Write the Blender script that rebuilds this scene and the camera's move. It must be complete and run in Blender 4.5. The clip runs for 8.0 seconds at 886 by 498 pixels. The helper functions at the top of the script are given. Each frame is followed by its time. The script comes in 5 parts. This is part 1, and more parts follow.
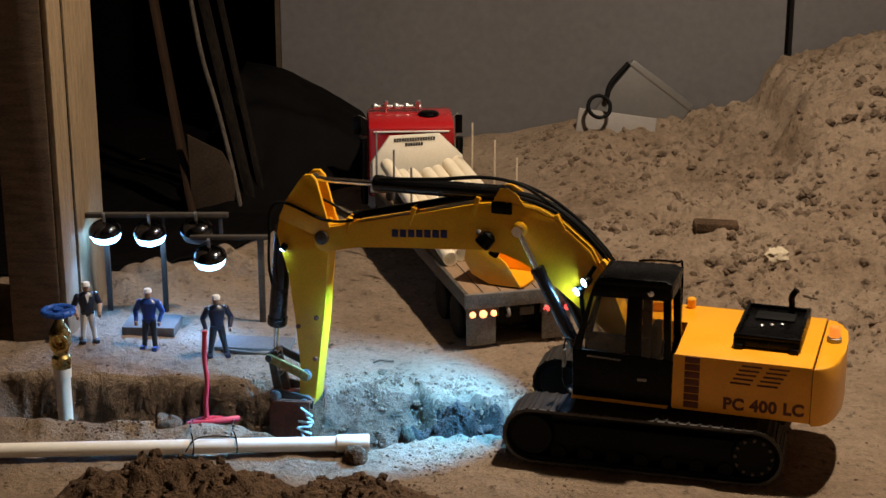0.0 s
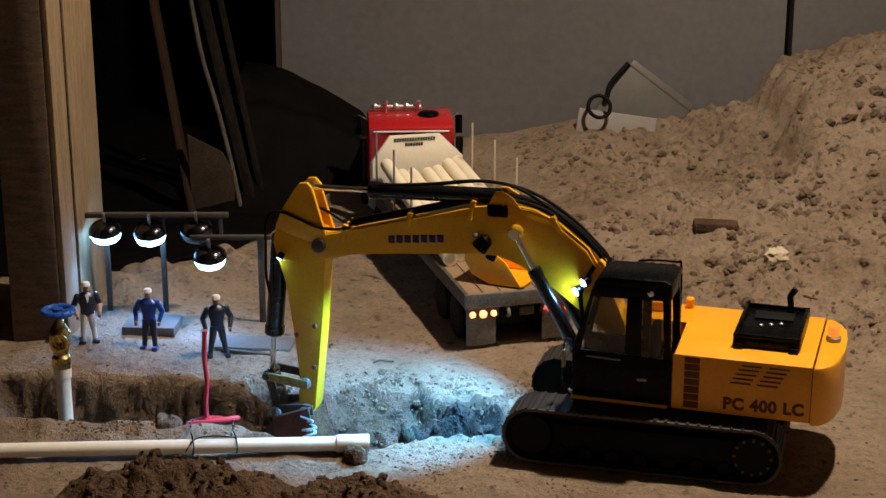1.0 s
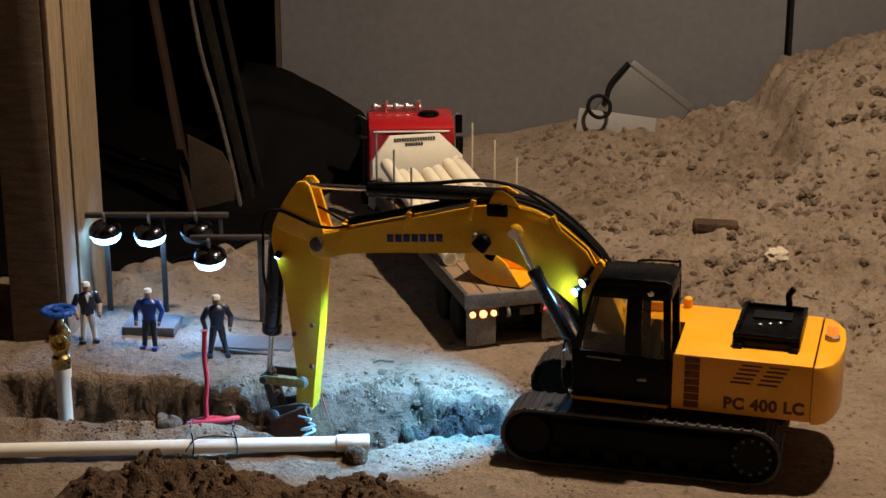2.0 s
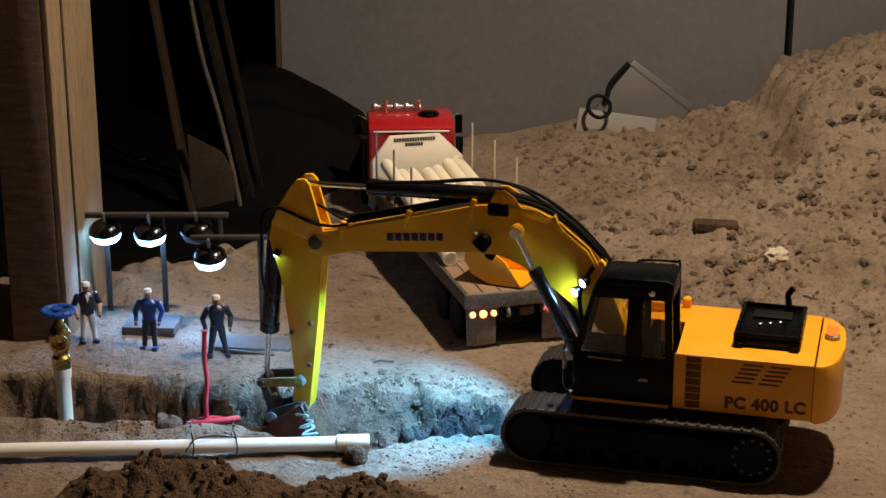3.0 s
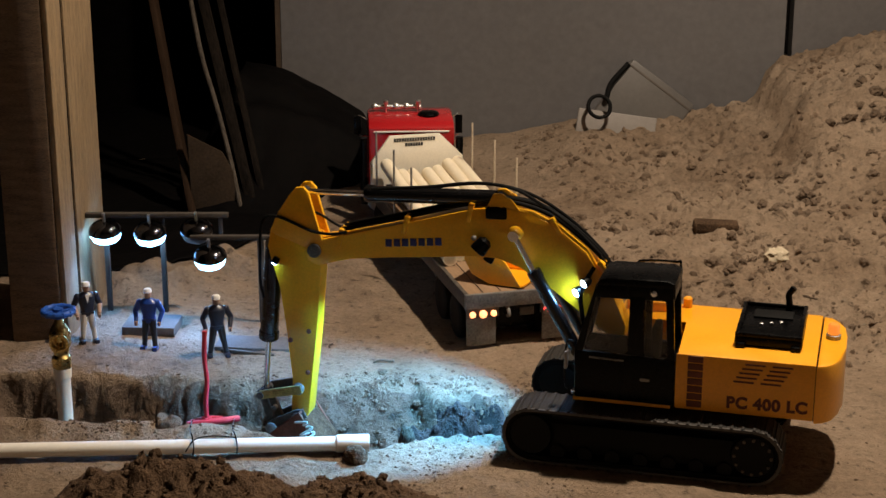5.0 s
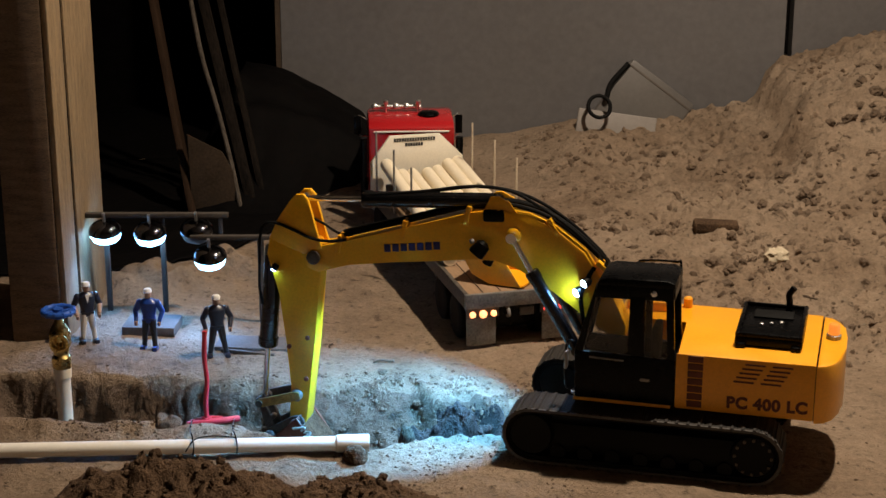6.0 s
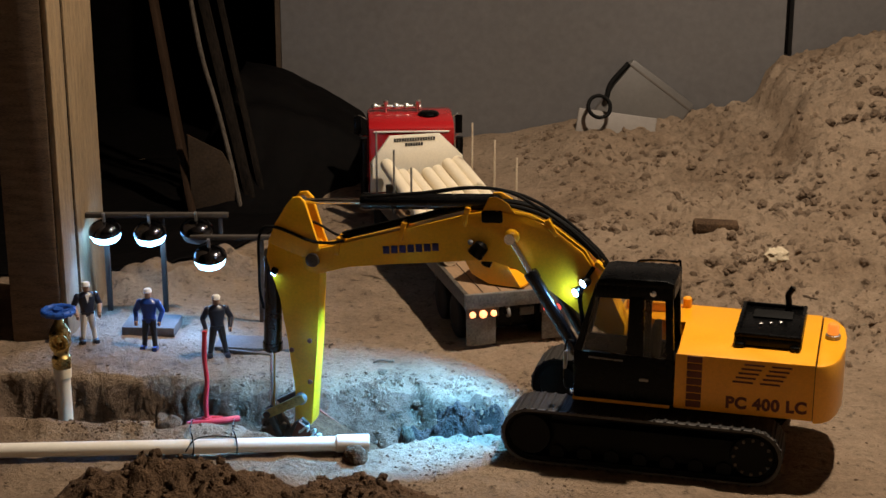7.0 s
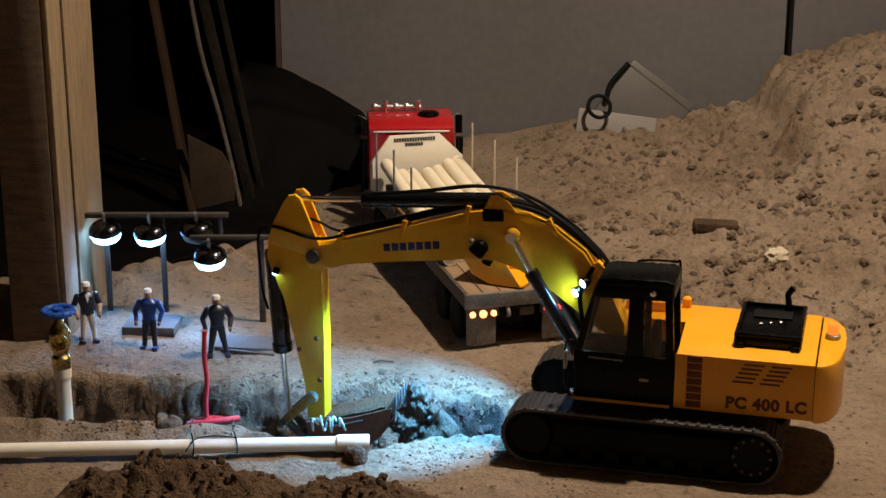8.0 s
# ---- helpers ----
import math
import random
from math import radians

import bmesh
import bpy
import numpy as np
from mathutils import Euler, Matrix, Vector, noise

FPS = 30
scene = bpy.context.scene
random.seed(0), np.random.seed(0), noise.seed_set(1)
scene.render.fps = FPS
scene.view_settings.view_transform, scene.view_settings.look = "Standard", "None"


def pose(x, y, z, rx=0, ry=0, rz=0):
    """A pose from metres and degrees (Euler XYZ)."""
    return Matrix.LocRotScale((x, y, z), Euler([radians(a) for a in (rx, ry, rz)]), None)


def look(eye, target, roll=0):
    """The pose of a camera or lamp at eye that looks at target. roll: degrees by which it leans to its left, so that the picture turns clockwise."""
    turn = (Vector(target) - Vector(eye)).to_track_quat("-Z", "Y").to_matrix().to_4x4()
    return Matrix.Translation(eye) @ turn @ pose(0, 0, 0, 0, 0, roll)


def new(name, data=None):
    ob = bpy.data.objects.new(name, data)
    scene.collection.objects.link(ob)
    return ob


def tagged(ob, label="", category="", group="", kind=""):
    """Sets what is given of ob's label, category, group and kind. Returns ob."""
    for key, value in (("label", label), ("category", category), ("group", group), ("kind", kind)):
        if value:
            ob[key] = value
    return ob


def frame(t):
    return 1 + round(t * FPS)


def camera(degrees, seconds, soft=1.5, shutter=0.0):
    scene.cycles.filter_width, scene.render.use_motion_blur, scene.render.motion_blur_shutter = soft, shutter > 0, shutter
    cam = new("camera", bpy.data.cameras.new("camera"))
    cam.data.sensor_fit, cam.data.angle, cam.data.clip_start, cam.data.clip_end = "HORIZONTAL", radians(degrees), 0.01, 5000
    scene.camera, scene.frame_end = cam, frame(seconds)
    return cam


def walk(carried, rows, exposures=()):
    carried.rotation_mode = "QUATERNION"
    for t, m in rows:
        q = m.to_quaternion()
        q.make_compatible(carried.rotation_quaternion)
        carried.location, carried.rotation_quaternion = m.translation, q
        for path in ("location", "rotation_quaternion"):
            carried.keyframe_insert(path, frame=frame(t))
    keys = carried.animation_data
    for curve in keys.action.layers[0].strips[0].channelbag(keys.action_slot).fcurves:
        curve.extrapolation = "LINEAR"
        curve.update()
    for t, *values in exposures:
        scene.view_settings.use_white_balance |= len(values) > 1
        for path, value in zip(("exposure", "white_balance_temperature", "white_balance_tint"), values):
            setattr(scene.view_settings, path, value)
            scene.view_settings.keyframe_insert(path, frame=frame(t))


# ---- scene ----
EYE = (0.0, 0.0, 0.875)
cam = camera(30.0, 8.0, soft=1.5, shutter=0.4)
CAM = pose(*EYE, 73.0, 0, 0)
walk(cam, [(0.0, CAM), (8.0, CAM)], exposures=[(0.0, 0.0), (8.0, 0.0)])

# ---- world and lights ----
world = bpy.data.worlds.new("night")
scene.world = world
world.use_nodes = True
world.node_tree.nodes["Background"].inputs[0].default_value = (0.02, 0.02, 0.03, 1)
world.node_tree.nodes["Background"].inputs[1].default_value = 0.05


def lamp(name, kind, at, target, power, colour, size, spread=None):
    data = bpy.data.lights.new(name, kind)
    data.energy, data.color = power, colour
    data.shadow_soft_size = size
    if kind == "SPOT":
        data.spot_size, data.spot_blend = radians(spread), 0.9
    ob = new(name, data)
    ob.matrix_world = look(at, target)
    return ob


BULB = (0.66, 2.20, 1.88)
lamp("ceiling_bulb_light", "SPOT", BULB, (0.48, 2.0, 0), 196.0, (1.0, 0.83, 0.645), 0.035, 150)


# ---- materials ----
def mat(name, colour, rough=0.6, metal=0.0, vary=0.25, grain=60.0, fine=400.0, bump=0.15, depth=0.001, emit=None, power=0.0, coat=0.0,
        second=None, stretch=(1, 1, 1), island=0.0, spec=0.5):
    """A surface with mottling at two scales, roughness wear and fine relief, in metres."""
    m = bpy.data.materials.new(name)
    m.use_nodes = True
    t = m.node_tree
    b = t.nodes["Principled BSDF"]
    b.inputs["Metallic"].default_value = metal
    b.inputs["Coat Weight"].default_value = coat
    b.inputs["Specular IOR Level"].default_value = spec
    b.inputs["Coat Roughness"].default_value = 0.12

    def node(kind, **inputs):
        n = t.nodes.new(kind)
        for k, v in inputs.items():
            n.inputs[k.replace("_", " ")].default_value = v
        return n
    co = node("ShaderNodeTexCoord")
    mp = node("ShaderNodeMapping", Scale=stretch)
    t.links.new(co.outputs["Object"], mp.inputs["Vector"])
    n1 = node("ShaderNodeTexNoise", Scale=grain, Detail=5.0, Roughness=0.6)
    n2 = node("ShaderNodeTexNoise", Scale=fine, Detail=3.0, Roughness=0.6)
    t.links.new(mp.outputs[0], n1.inputs["Vector"])
    t.links.new(mp.outputs[0], n2.inputs["Vector"])
    add = t.nodes.new("ShaderNodeMath")
    add.operation = "ADD"
    t.links.new(n1.outputs["Fac"], add.inputs[0])
    t.links.new(n2.outputs["Fac"], add.inputs[1])
    half = t.nodes.new("ShaderNodeMath")
    half.operation = "MULTIPLY"
    half.inputs[1].default_value = 0.5
    t.links.new(add.outputs[0], half.inputs[0])
    ramp = t.nodes.new("ShaderNodeValToRGB")
    lo = tuple(c * (1 - vary) for c in colour)
    hi = second if second else tuple(min(1, c * (1 + vary)) for c in colour)
    ramp.color_ramp.elements[0].position, ramp.color_ramp.elements[1].position = 0.36, 0.64
    ramp.color_ramp.elements[0].color, ramp.color_ramp.elements[1].color = (*lo, 1), (*hi, 1)
    t.links.new(half.outputs[0], ramp.inputs["Fac"])
    out = ramp.outputs["Color"]
    if island:
        geo = t.nodes.new("ShaderNodeNewGeometry")
        mul = t.nodes.new("ShaderNodeMath")
        mul.operation = "MULTIPLY_ADD"
        mul.inputs[1].default_value, mul.inputs[2].default_value = island, 1 - island / 2
        t.links.new(geo.outputs["Random Per Island"], mul.inputs[0])
        mix = t.nodes.new("ShaderNodeVectorMath")
        mix.operation = "SCALE"
        t.links.new(out, mix.inputs[0])
        t.links.new(mul.outputs[0], mix.inputs["Scale"])
        out = mix.outputs[0]
    t.links.new(out, b.inputs["Base Color"])
    rr = t.nodes.new("ShaderNodeMapRange")
    rr.inputs["To Min"].default_value, rr.inputs["To Max"].default_value = max(0.03, rough - 0.1), min(1, rough + 0.1)
    t.links.new(n1.outputs["Fac"], rr.inputs["Value"])
    t.links.new(rr.outputs[0], b.inputs["Roughness"])
    if bump:
        bp = node("ShaderNodeBump", Strength=bump, Distance=depth)
        t.links.new(half.outputs[0], bp.inputs["Height"])
        t.links.new(bp.outputs[0], b.inputs["Normal"])
    if emit:
        b.inputs["Emission Color"].default_value = (*emit, 1)
        b.inputs["Emission Strength"].default_value = power
    return m


def soil_material(name, dry, damp, grey):
    """Loose sandy soil: broad dry and damp patches, crumbs and grit."""
    m = mat(name, dry, 0.95, 0, 0.5, 24, 130, 1.0, 0.014)
    for n in m.node_tree.nodes:
        if n.type == "TEX_NOISE":
            n.inputs["Detail"].default_value, n.inputs["Roughness"].default_value = 9.0, 0.68
    t = m.node_tree
    b = t.nodes["Principled BSDF"]
    b.inputs["Specular IOR Level"].default_value = 0.12
    co = [n for n in t.nodes if n.type == "TEX_COORD"][0]
    ramp = [n for n in t.nodes if n.type == "VALTORGB"][0]
    big = t.nodes.new("ShaderNodeTexNoise")
    big.inputs["Scale"].default_value, big.inputs["Detail"].default_value = 4.0, 6.0
    t.links.new(co.outputs["Object"], big.inputs["Vector"])
    patch = t.nodes.new("ShaderNodeValToRGB")
    patch.color_ramp.elements[0].position, patch.color_ramp.elements[1].position = 0.38, 0.66
    patch.color_ramp.elements[0].color, patch.color_ramp.elements[1].color = (*damp, 1), (*grey, 1)
    t.links.new(big.outputs["Fac"], patch.inputs["Fac"])
    mix = t.nodes.new("ShaderNodeMix")
    mix.data_type, mix.blend_type = "RGBA", "MIX"
    mix.inputs["Factor"].default_value = 0.5
    t.links.new(ramp.outputs["Color"], mix.inputs["A"])
    t.links.new(patch.outputs["Color"], mix.inputs["B"])
    # dark specks put the shade of small pits into the colour
    pit = t.nodes.new("ShaderNodeTexNoise")
    pit.inputs["Scale"].default_value, pit.inputs["Detail"].default_value, pit.inputs["Roughness"].default_value = 55.0, 4.0, 0.7
    t.links.new(co.outputs["Object"], pit.inputs["Vector"])
    cut = t.nodes.new("ShaderNodeMapRange")
    cut.inputs["From Min"].default_value, cut.inputs["From Max"].default_value = 0.56, 0.68
    cut.inputs["To Min"].default_value, cut.inputs["To Max"].default_value = 1.0, 0.42
    t.links.new(pit.outputs["Fac"], cut.inputs["Value"])
    dark = t.nodes.new("ShaderNodeVectorMath")
    dark.operation = "SCALE"
    t.links.new(mix.outputs["Result"], dark.inputs[0])
    t.links.new(cut.outputs[0], dark.inputs["Scale"])
    t.links.new(dark.outputs[0], b.inputs["Base Color"])
    return m


SOIL = soil_material("dry_soil", (0.285, 0.207, 0.143), (0.15, 0.102, 0.067), (0.32, 0.246, 0.18))
# brown cut soil, made darker to carry the shade inside the trench
CUTSHADE = soil_material("cut_soil_with_shade", (0.175, 0.125, 0.090), (0.085, 0.057, 0.039), (0.19, 0.142, 0.108))
CLOD = mat("soil_clod", (0.140, 0.095, 0.061), 0.95, 0, 0.35, 60, 350, 0.8, 0.003, island=0.3)
DARKSOIL = mat("damp_soil", (0.082, 0.051, 0.031), 0.95, 0, 0.5, 50, 280, 1.0, 0.010, island=0.4, spec=0.1)
# dark clods, nearly black so that the pit's shade is in their colour
CLODSHADE = mat("dark_clods_with_shade", (0.028, 0.022, 0.019), 0.8, 0, 0.5, 50, 280, 1.0, 0.010, island=0.5, spec=0.25)
WALLPAINT = mat("grey_wall_board", (0.128, 0.122, 0.124), 0.75, 0, 0.12, 3, 60, 0.08, 0.001)
# black of the wall joint; in the alcove it stands in for shade
JOINTSHADE = mat("joint_and_shade_black", (0.0035, 0.003, 0.003), 0.9, 0, 0.4, 5, 60, 0.1, spec=0.02)
# two pale surfaces for unseen reflectors that raise the fill light
BOUNCEWALL = mat("pale_bounce_plaster", (0.80, 0.77, 0.72), 0.9, 0, 0.1, 5, 60, 0.1)
BOUNCECEIL = mat("pale_bounce_board", (0.75, 0.71, 0.66), 0.9, 0, 0.2, 6, 60, 0.1)
WOODDARK = mat("rough_sawn_wood", (0.150, 0.098, 0.060), 0.9, 0, 0.55, 14, 120, 0.8, 0.003, stretch=(1.5, 1.5, 8))
WOODPALE = mat("pale_planed_wood", (0.245, 0.168, 0.092), 0.75, 0, 0.38, 30, 200, 0.3, 0.001, stretch=(3, 3, 0.4))
WOODBOARD = mat("old_brown_board", (0.062, 0.04, 0.024), 0.8, 0, 0.35, 20, 200, 0.4, 0.001, stretch=(3, 3, 0.4))
# black plastic, also used as painted shade; brown tone for soil in shadow
SHEETSHADE = mat("black_sheet_and_shade", (0.0012, 0.0011, 0.0012), 0.75, 0, 0.4, 7, 60, 0.4, 0.006, spec=0.06, second=(0.0030, 0.0022, 0.0020))
YELLOW = mat("yellow_paint", (0.88, 0.43, 0.008), 0.38, 0, 0.10, 25, 300, 0.06, 0.0005, coat=0.25)
ORANGE = mat("orange_yellow_paint", (0.86, 0.37, 0.008), 0.36, 0, 0.08, 25, 300, 0.05, 0.0005, coat=0.3)
BLACK = mat("black_plastic", (0.0018, 0.0018, 0.002), 0.28, 0, 0.3, 60, 500, 0.15, 0.0004, spec=0.12)
GLOSSBLACK = mat("gloss_black_ram", (0.003, 0.003, 0.0035), 0.25, 0, 0.3, 60, 500, 0.08, 0.0004, spec=0.5)
RUBBER = mat("black_rubber", (0.0025, 0.0024, 0.0023), 0.7, 0, 0.4, 80, 500, 0.3, 0.0006, spec=0.15)
TRACKSTEEL = mat("track_steel", (0.003, 0.003, 0.003), 0.5, 0.05, 0.4, 80, 500, 0.3, 0.0006, spec=0.14)
DUSTYSTEEL = mat("dusty_track_shoe", (0.026, 0.023, 0.021), 0.75, 0, 0.5, 60, 400, 0.4, 0.0006, spec=0.2)
RIMHIGHLIGHT = mat("track_edge_highlight", (0.055, 0.050, 0.046), 0.5, 0.1, 0.4, 60, 400, 0.2, 0.0005)
BRIGHTCHROME = mat("bright_chrome", (0.9, 0.9, 0.9), 0.32, 1.0, 0.08, 60, 400, 0.1, 0.0005)
CHROME = mat("chrome", (0.80, 0.80, 0.82), 0.12, 1.0, 0.08, 60, 400, 0.02, 0.0003)
ALU = mat("brushed_aluminium", (0.42, 0.41, 0.40), 0.4, 0.85, 0.2, 50, 500, 0.1, 0.0004, stretch=(0.3, 3, 3))
DULLPLATE = mat("dull_scratched_plate", (0.20, 0.195, 0.19), 0.55, 0.6, 0.45, 30, 300, 0.2, 0.0005)
RED = mat("red_paint", (0.36, 0.011, 0.014), 0.25, 0, 0.10, 30, 300, 0.03, 0.0003, coat=0.6)
BARESTICK = mat("bare_wood_stick", (0.42, 0.34, 0.25), 0.6, 0, 0.2, 40, 300, 0.1, 0.0004)
CREAM = mat("cream_board", (0.74, 0.68, 0.56), 0.6, 0, 0.08, 30, 300, 0.05, 0.0004)
PVC = mat("white_pvc", (0.80, 0.70, 0.53), 0.42, 0, 0.06, 20, 200, 0.03, 0.0004)
PVCCLEAN = mat("clean_white_pvc", (0.80, 0.76, 0.68), 0.4, 0, 0.05, 20, 200, 0.03, 0.0004)
RUSTRED = mat("red_brown_bucket_paint", (0.20, 0.058, 0.03), 0.6, 0.1, 0.35, 60, 300, 0.3, 0.0008)
STEEL = mat("worn_steel", (0.30, 0.29, 0.28), 0.45, 0.8, 0.3, 60, 400, 0.2, 0.0005)
DARKSTEEL = mat("dirty_steel", (0.10, 0.085, 0.07), 0.6, 0.5, 0.4, 60, 400, 0.3, 0.0006)
BRASS = mat("brass", (0.60, 0.43, 0.16), 0.28, 1.0, 0.2, 80, 400, 0.1, 0.0004)
BLUEPAINT = mat("blue_enamel", (0.02, 0.09, 0.42), 0.35, 0.1, 0.2, 60, 400, 0.1, 0.0004)
REDPLASTIC = mat("red_plastic", (0.55, 0.03, 0.05), 0.45, 0, 0.15, 60, 400, 0.05, 0.0004)
STONE = mat("grey_stone_slab", (0.105, 0.09, 0.078), 0.85, 0, 0.25, 40, 300, 0.4, 0.001)
DECK = mat("plywood_deck", (0.26, 0.165, 0.095), 0.5, 0, 0.2, 30, 250, 0.2, 0.0006, stretch=(0.3, 3, 3))
LED = mat("cold_led", (0.8, 0.9, 1.0), 0.3, 0, 0.0, 50, 300, 0, emit=(0.22, 0.52, 1.0), power=260)
LEDHIDDEN = mat("hidden_emitter_led", (0.8, 0.9, 1.0), 0.3, 0, 0.0, 50, 300, 0, emit=(0.13, 0.50, 1.0), power=480000)
LEDARM = mat("arm_light_led", (0.8, 0.9, 1.0), 0.3, 0, 0.0, 50, 300, 0, emit=(0.17, 0.47, 1.0), power=90)
TAILWARM = mat("warm_tail_lamp", (0.9, 0.6, 0.4), 0.3, 0, 0.0, 50, 300, 0, emit=(1.0, 0.33, 0.12), power=2.8)
TAILRED = mat("red_tail_lamp", (0.5, 0.02, 0.02), 0.3, 0, 0.0, 50, 300, 0, emit=(1.0, 0.06, 0.05), power=2.5)
NAVY = mat("dark_blue_lettering", (0.012, 0.014, 0.12), 0.5, 0, 0.1, 60, 400, 0)
BROWNINK = mat("dark_brown_lettering", (0.13, 0.028, 0.008), 0.6, 0, 0.2, 60, 400, 0)
INK = mat("black_ink", (0.02, 0.02, 0.02), 0.7, 0, 0.2, 60, 400, 0)
AMBER = mat("amber_lens", (0.65, 0.16, 0.03), 0.2, 0, 0.1, 60, 300, 0, coat=0.5, emit=(1.0, 0.30, 0.04), power=0.8)
SKIN = mat("painted_skin", (0.42, 0.26, 0.18), 0.6, 0, 0.1, 200, 900, 0.05)
CLOTHBLUE = mat("painted_blue_cloth", (0.010, 0.045, 0.26), 0.32, 0, 0.2, 200, 900, 0.1)
CLOTHNAVY = mat("painted_navy_cloth", (0.012, 0.016, 0.035), 0.32, 0, 0.3, 200, 900, 0.1)
CLOTHDARK = mat("painted_dark_cloth", (0.014, 0.013, 0.013), 0.45, 0, 0.3, 200, 900, 0.1)
CLOTHPALE = mat("painted_pale_cloth", (0.58, 0.53, 0.46), 0.7, 0, 0.15, 200, 900, 0.1)
HELMET = mat("white_painted_helmet", (0.82, 0.81, 0.80), 0.4, 0, 0.08, 200, 900, 0.02)
BAG = mat("milky_plastic", (0.128, 0.119, 0.112), 0.5, 0, 0.08, 20, 120, 0.1, 0.002)


def glass(name, colour, rough=0.05, clear=0.75):
    m = bpy.data.materials.new(name)
    m.use_nodes = True
    t = m.node_tree
    t.nodes.remove(t.nodes["Principled BSDF"])
    tr, gl, mx = (t.nodes.new("ShaderNodeBsdf" + k) for k in ("Transparent", "Glossy", "Transparent"))
    tr.inputs[0].default_value = (*colour, 1)
    gl.inputs["Roughness"].default_value = rough
    t.nodes.remove(mx)
    mx = t.nodes.new("ShaderNodeMixShader")
    mx.inputs[0].default_value = 1 - clear
    t.links.new(tr.outputs[0], mx.inputs[1])
    t.links.new(gl.outputs[0], mx.inputs[2])
    t.links.new(mx.outputs[0], t.nodes["Material Output"].inputs[0])
    return m


WINDOW = glass("cab_window_plastic", (0.90, 0.90, 0.88), 0.06, 0.965)


# ---- mesh helpers ----
def mesh_of(bm, material, name, smooth=True):
    me = bpy.data.meshes.new(name)
    bmesh.ops.recalc_face_normals(bm, faces=bm.faces)
    bm.to_mesh(me)
    bm.free()
    for m in material if isinstance(material, (list, tuple)) else [material]:
        me.materials.append(m)
    if smooth:
        me.shade_smooth()
        me.set_sharp_from_angle(angle=radians(35))
    return me


def part(name, bm, material, parent=None, label=""):
    ob = new(name, mesh_of(bm, material, name))
    ob.parent = parent
    return tagged(ob, label)


def thing(name, at, label, category, group="", kind=""):
    ob = new(name)
    ob.matrix_basis = at
    ob.empty_display_size = 0.02
    return tagged(ob, label, category, group, kind)


def box(bm, c, s, bev=0.0, m=None, mi=0):
    """A box at centre c with size s, its edges rounded by bev."""
    got = bmesh.ops.create_cube(bm, size=1.0, matrix=(m or Matrix()) @ Matrix.Translation(c) @ Matrix.Diagonal((*s, 1)))
    faces = {f for v in got["verts"] for f in v.link_faces}
    if bev:
        r = bmesh.ops.bevel(bm, geom=list({e for f in faces for e in f.edges}), offset=bev, segments=2, affect="EDGES", profile=0.5)
        faces = set(r["faces"]) | {f for f in faces if f.is_valid}
    for f in faces:
        if f.is_valid:
            f.material_index = mi
    return bm


def prism(bm, pts, y0, y1, bev=0.0, mi=0):
    """A side profile of (x, z) points drawn out from y0 to y1."""
    a = [bm.verts.new((x, y0, z)) for x, z in pts]
    b = [bm.verts.new((x, y1, z)) for x, z in pts]
    n = len(pts)
    faces = [bm.faces.new(a), bm.faces.new(b[::-1])]
    faces += [bm.faces.new((a[i], b[i], b[(i + 1) % n], a[(i + 1) % n])) for i in range(n)]
    if bev:
        rim = [e for f in faces[:2] for e in f.edges]
        bmesh.ops.bevel(bm, geom=rim, offset=bev, segments=2, affect="EDGES", profile=0.5)
    for f in faces:
        if f.is_valid:
            f.material_index = mi
    return bm


def rod(bm, a, b, r, r2=None, seg=16, mi=0):
    """A round bar from a to b."""
    a, b = Vector(a), Vector(b)
    m = Matrix.Translation((a + b) / 2) @ (b - a).to_track_quat("Z", "Y").to_matrix().to_4x4()
    got = bmesh.ops.create_cone(bm, cap_ends=True, segments=seg, radius1=r, radius2=r if r2 is None else r2, depth=(b - a).length, matrix=m)
    for f in {f for v in got["verts"] for f in v.link_faces}:
        f.material_index = mi
    return bm


def spline(pts, n=6):
    """Points along a smooth line through pts."""
    p = [Vector(q) for q in pts]
    p = [2 * p[0] - p[1]] + p + [2 * p[-1] - p[-2]]
    out = []
    for i in range(1, len(p) - 2):
        for k in range(n):
            t = k / n
            out.append(0.5 * ((2 * p[i]) + (p[i + 1] - p[i - 1]) * t + (2 * p[i - 1] - 5 * p[i] + 4 * p[i + 1] - p[i + 2]) * t * t
                              + (3 * p[i] - p[i - 1] - 3 * p[i + 1] + p[i + 2]) * t ** 3))
    return out + [p[-2]]


def tube(bm, pts, r, seg=8, mi=0, n=6):
    """A bent tube or hose through pts."""
    line = spline(pts, n)
    rings = []
    up = Vector((0.13, 0.97, 0.2))
    for i, q in enumerate(line):
        d = (line[min(i + 1, len(line) - 1)] - line[max(i - 1, 0)]).normalized()
        s = d.cross(up).normalized()
        w = d.cross(s)
        rings.append([bm.verts.new(q + (s * math.cos(k * 2 * math.pi / seg) + w * math.sin(k * 2 * math.pi / seg)) * r) for k in range(seg)])
    for a, b in zip(rings, rings[1:]):
        for k in range(seg):
            bm.faces.new((a[k], a[(k + 1) % seg], b[(k + 1) % seg], b[k])).material_index = mi
    bm.faces.new(rings[0]).material_index = mi
    bm.faces.new(rings[-1][::-1]).material_index = mi
    return bm


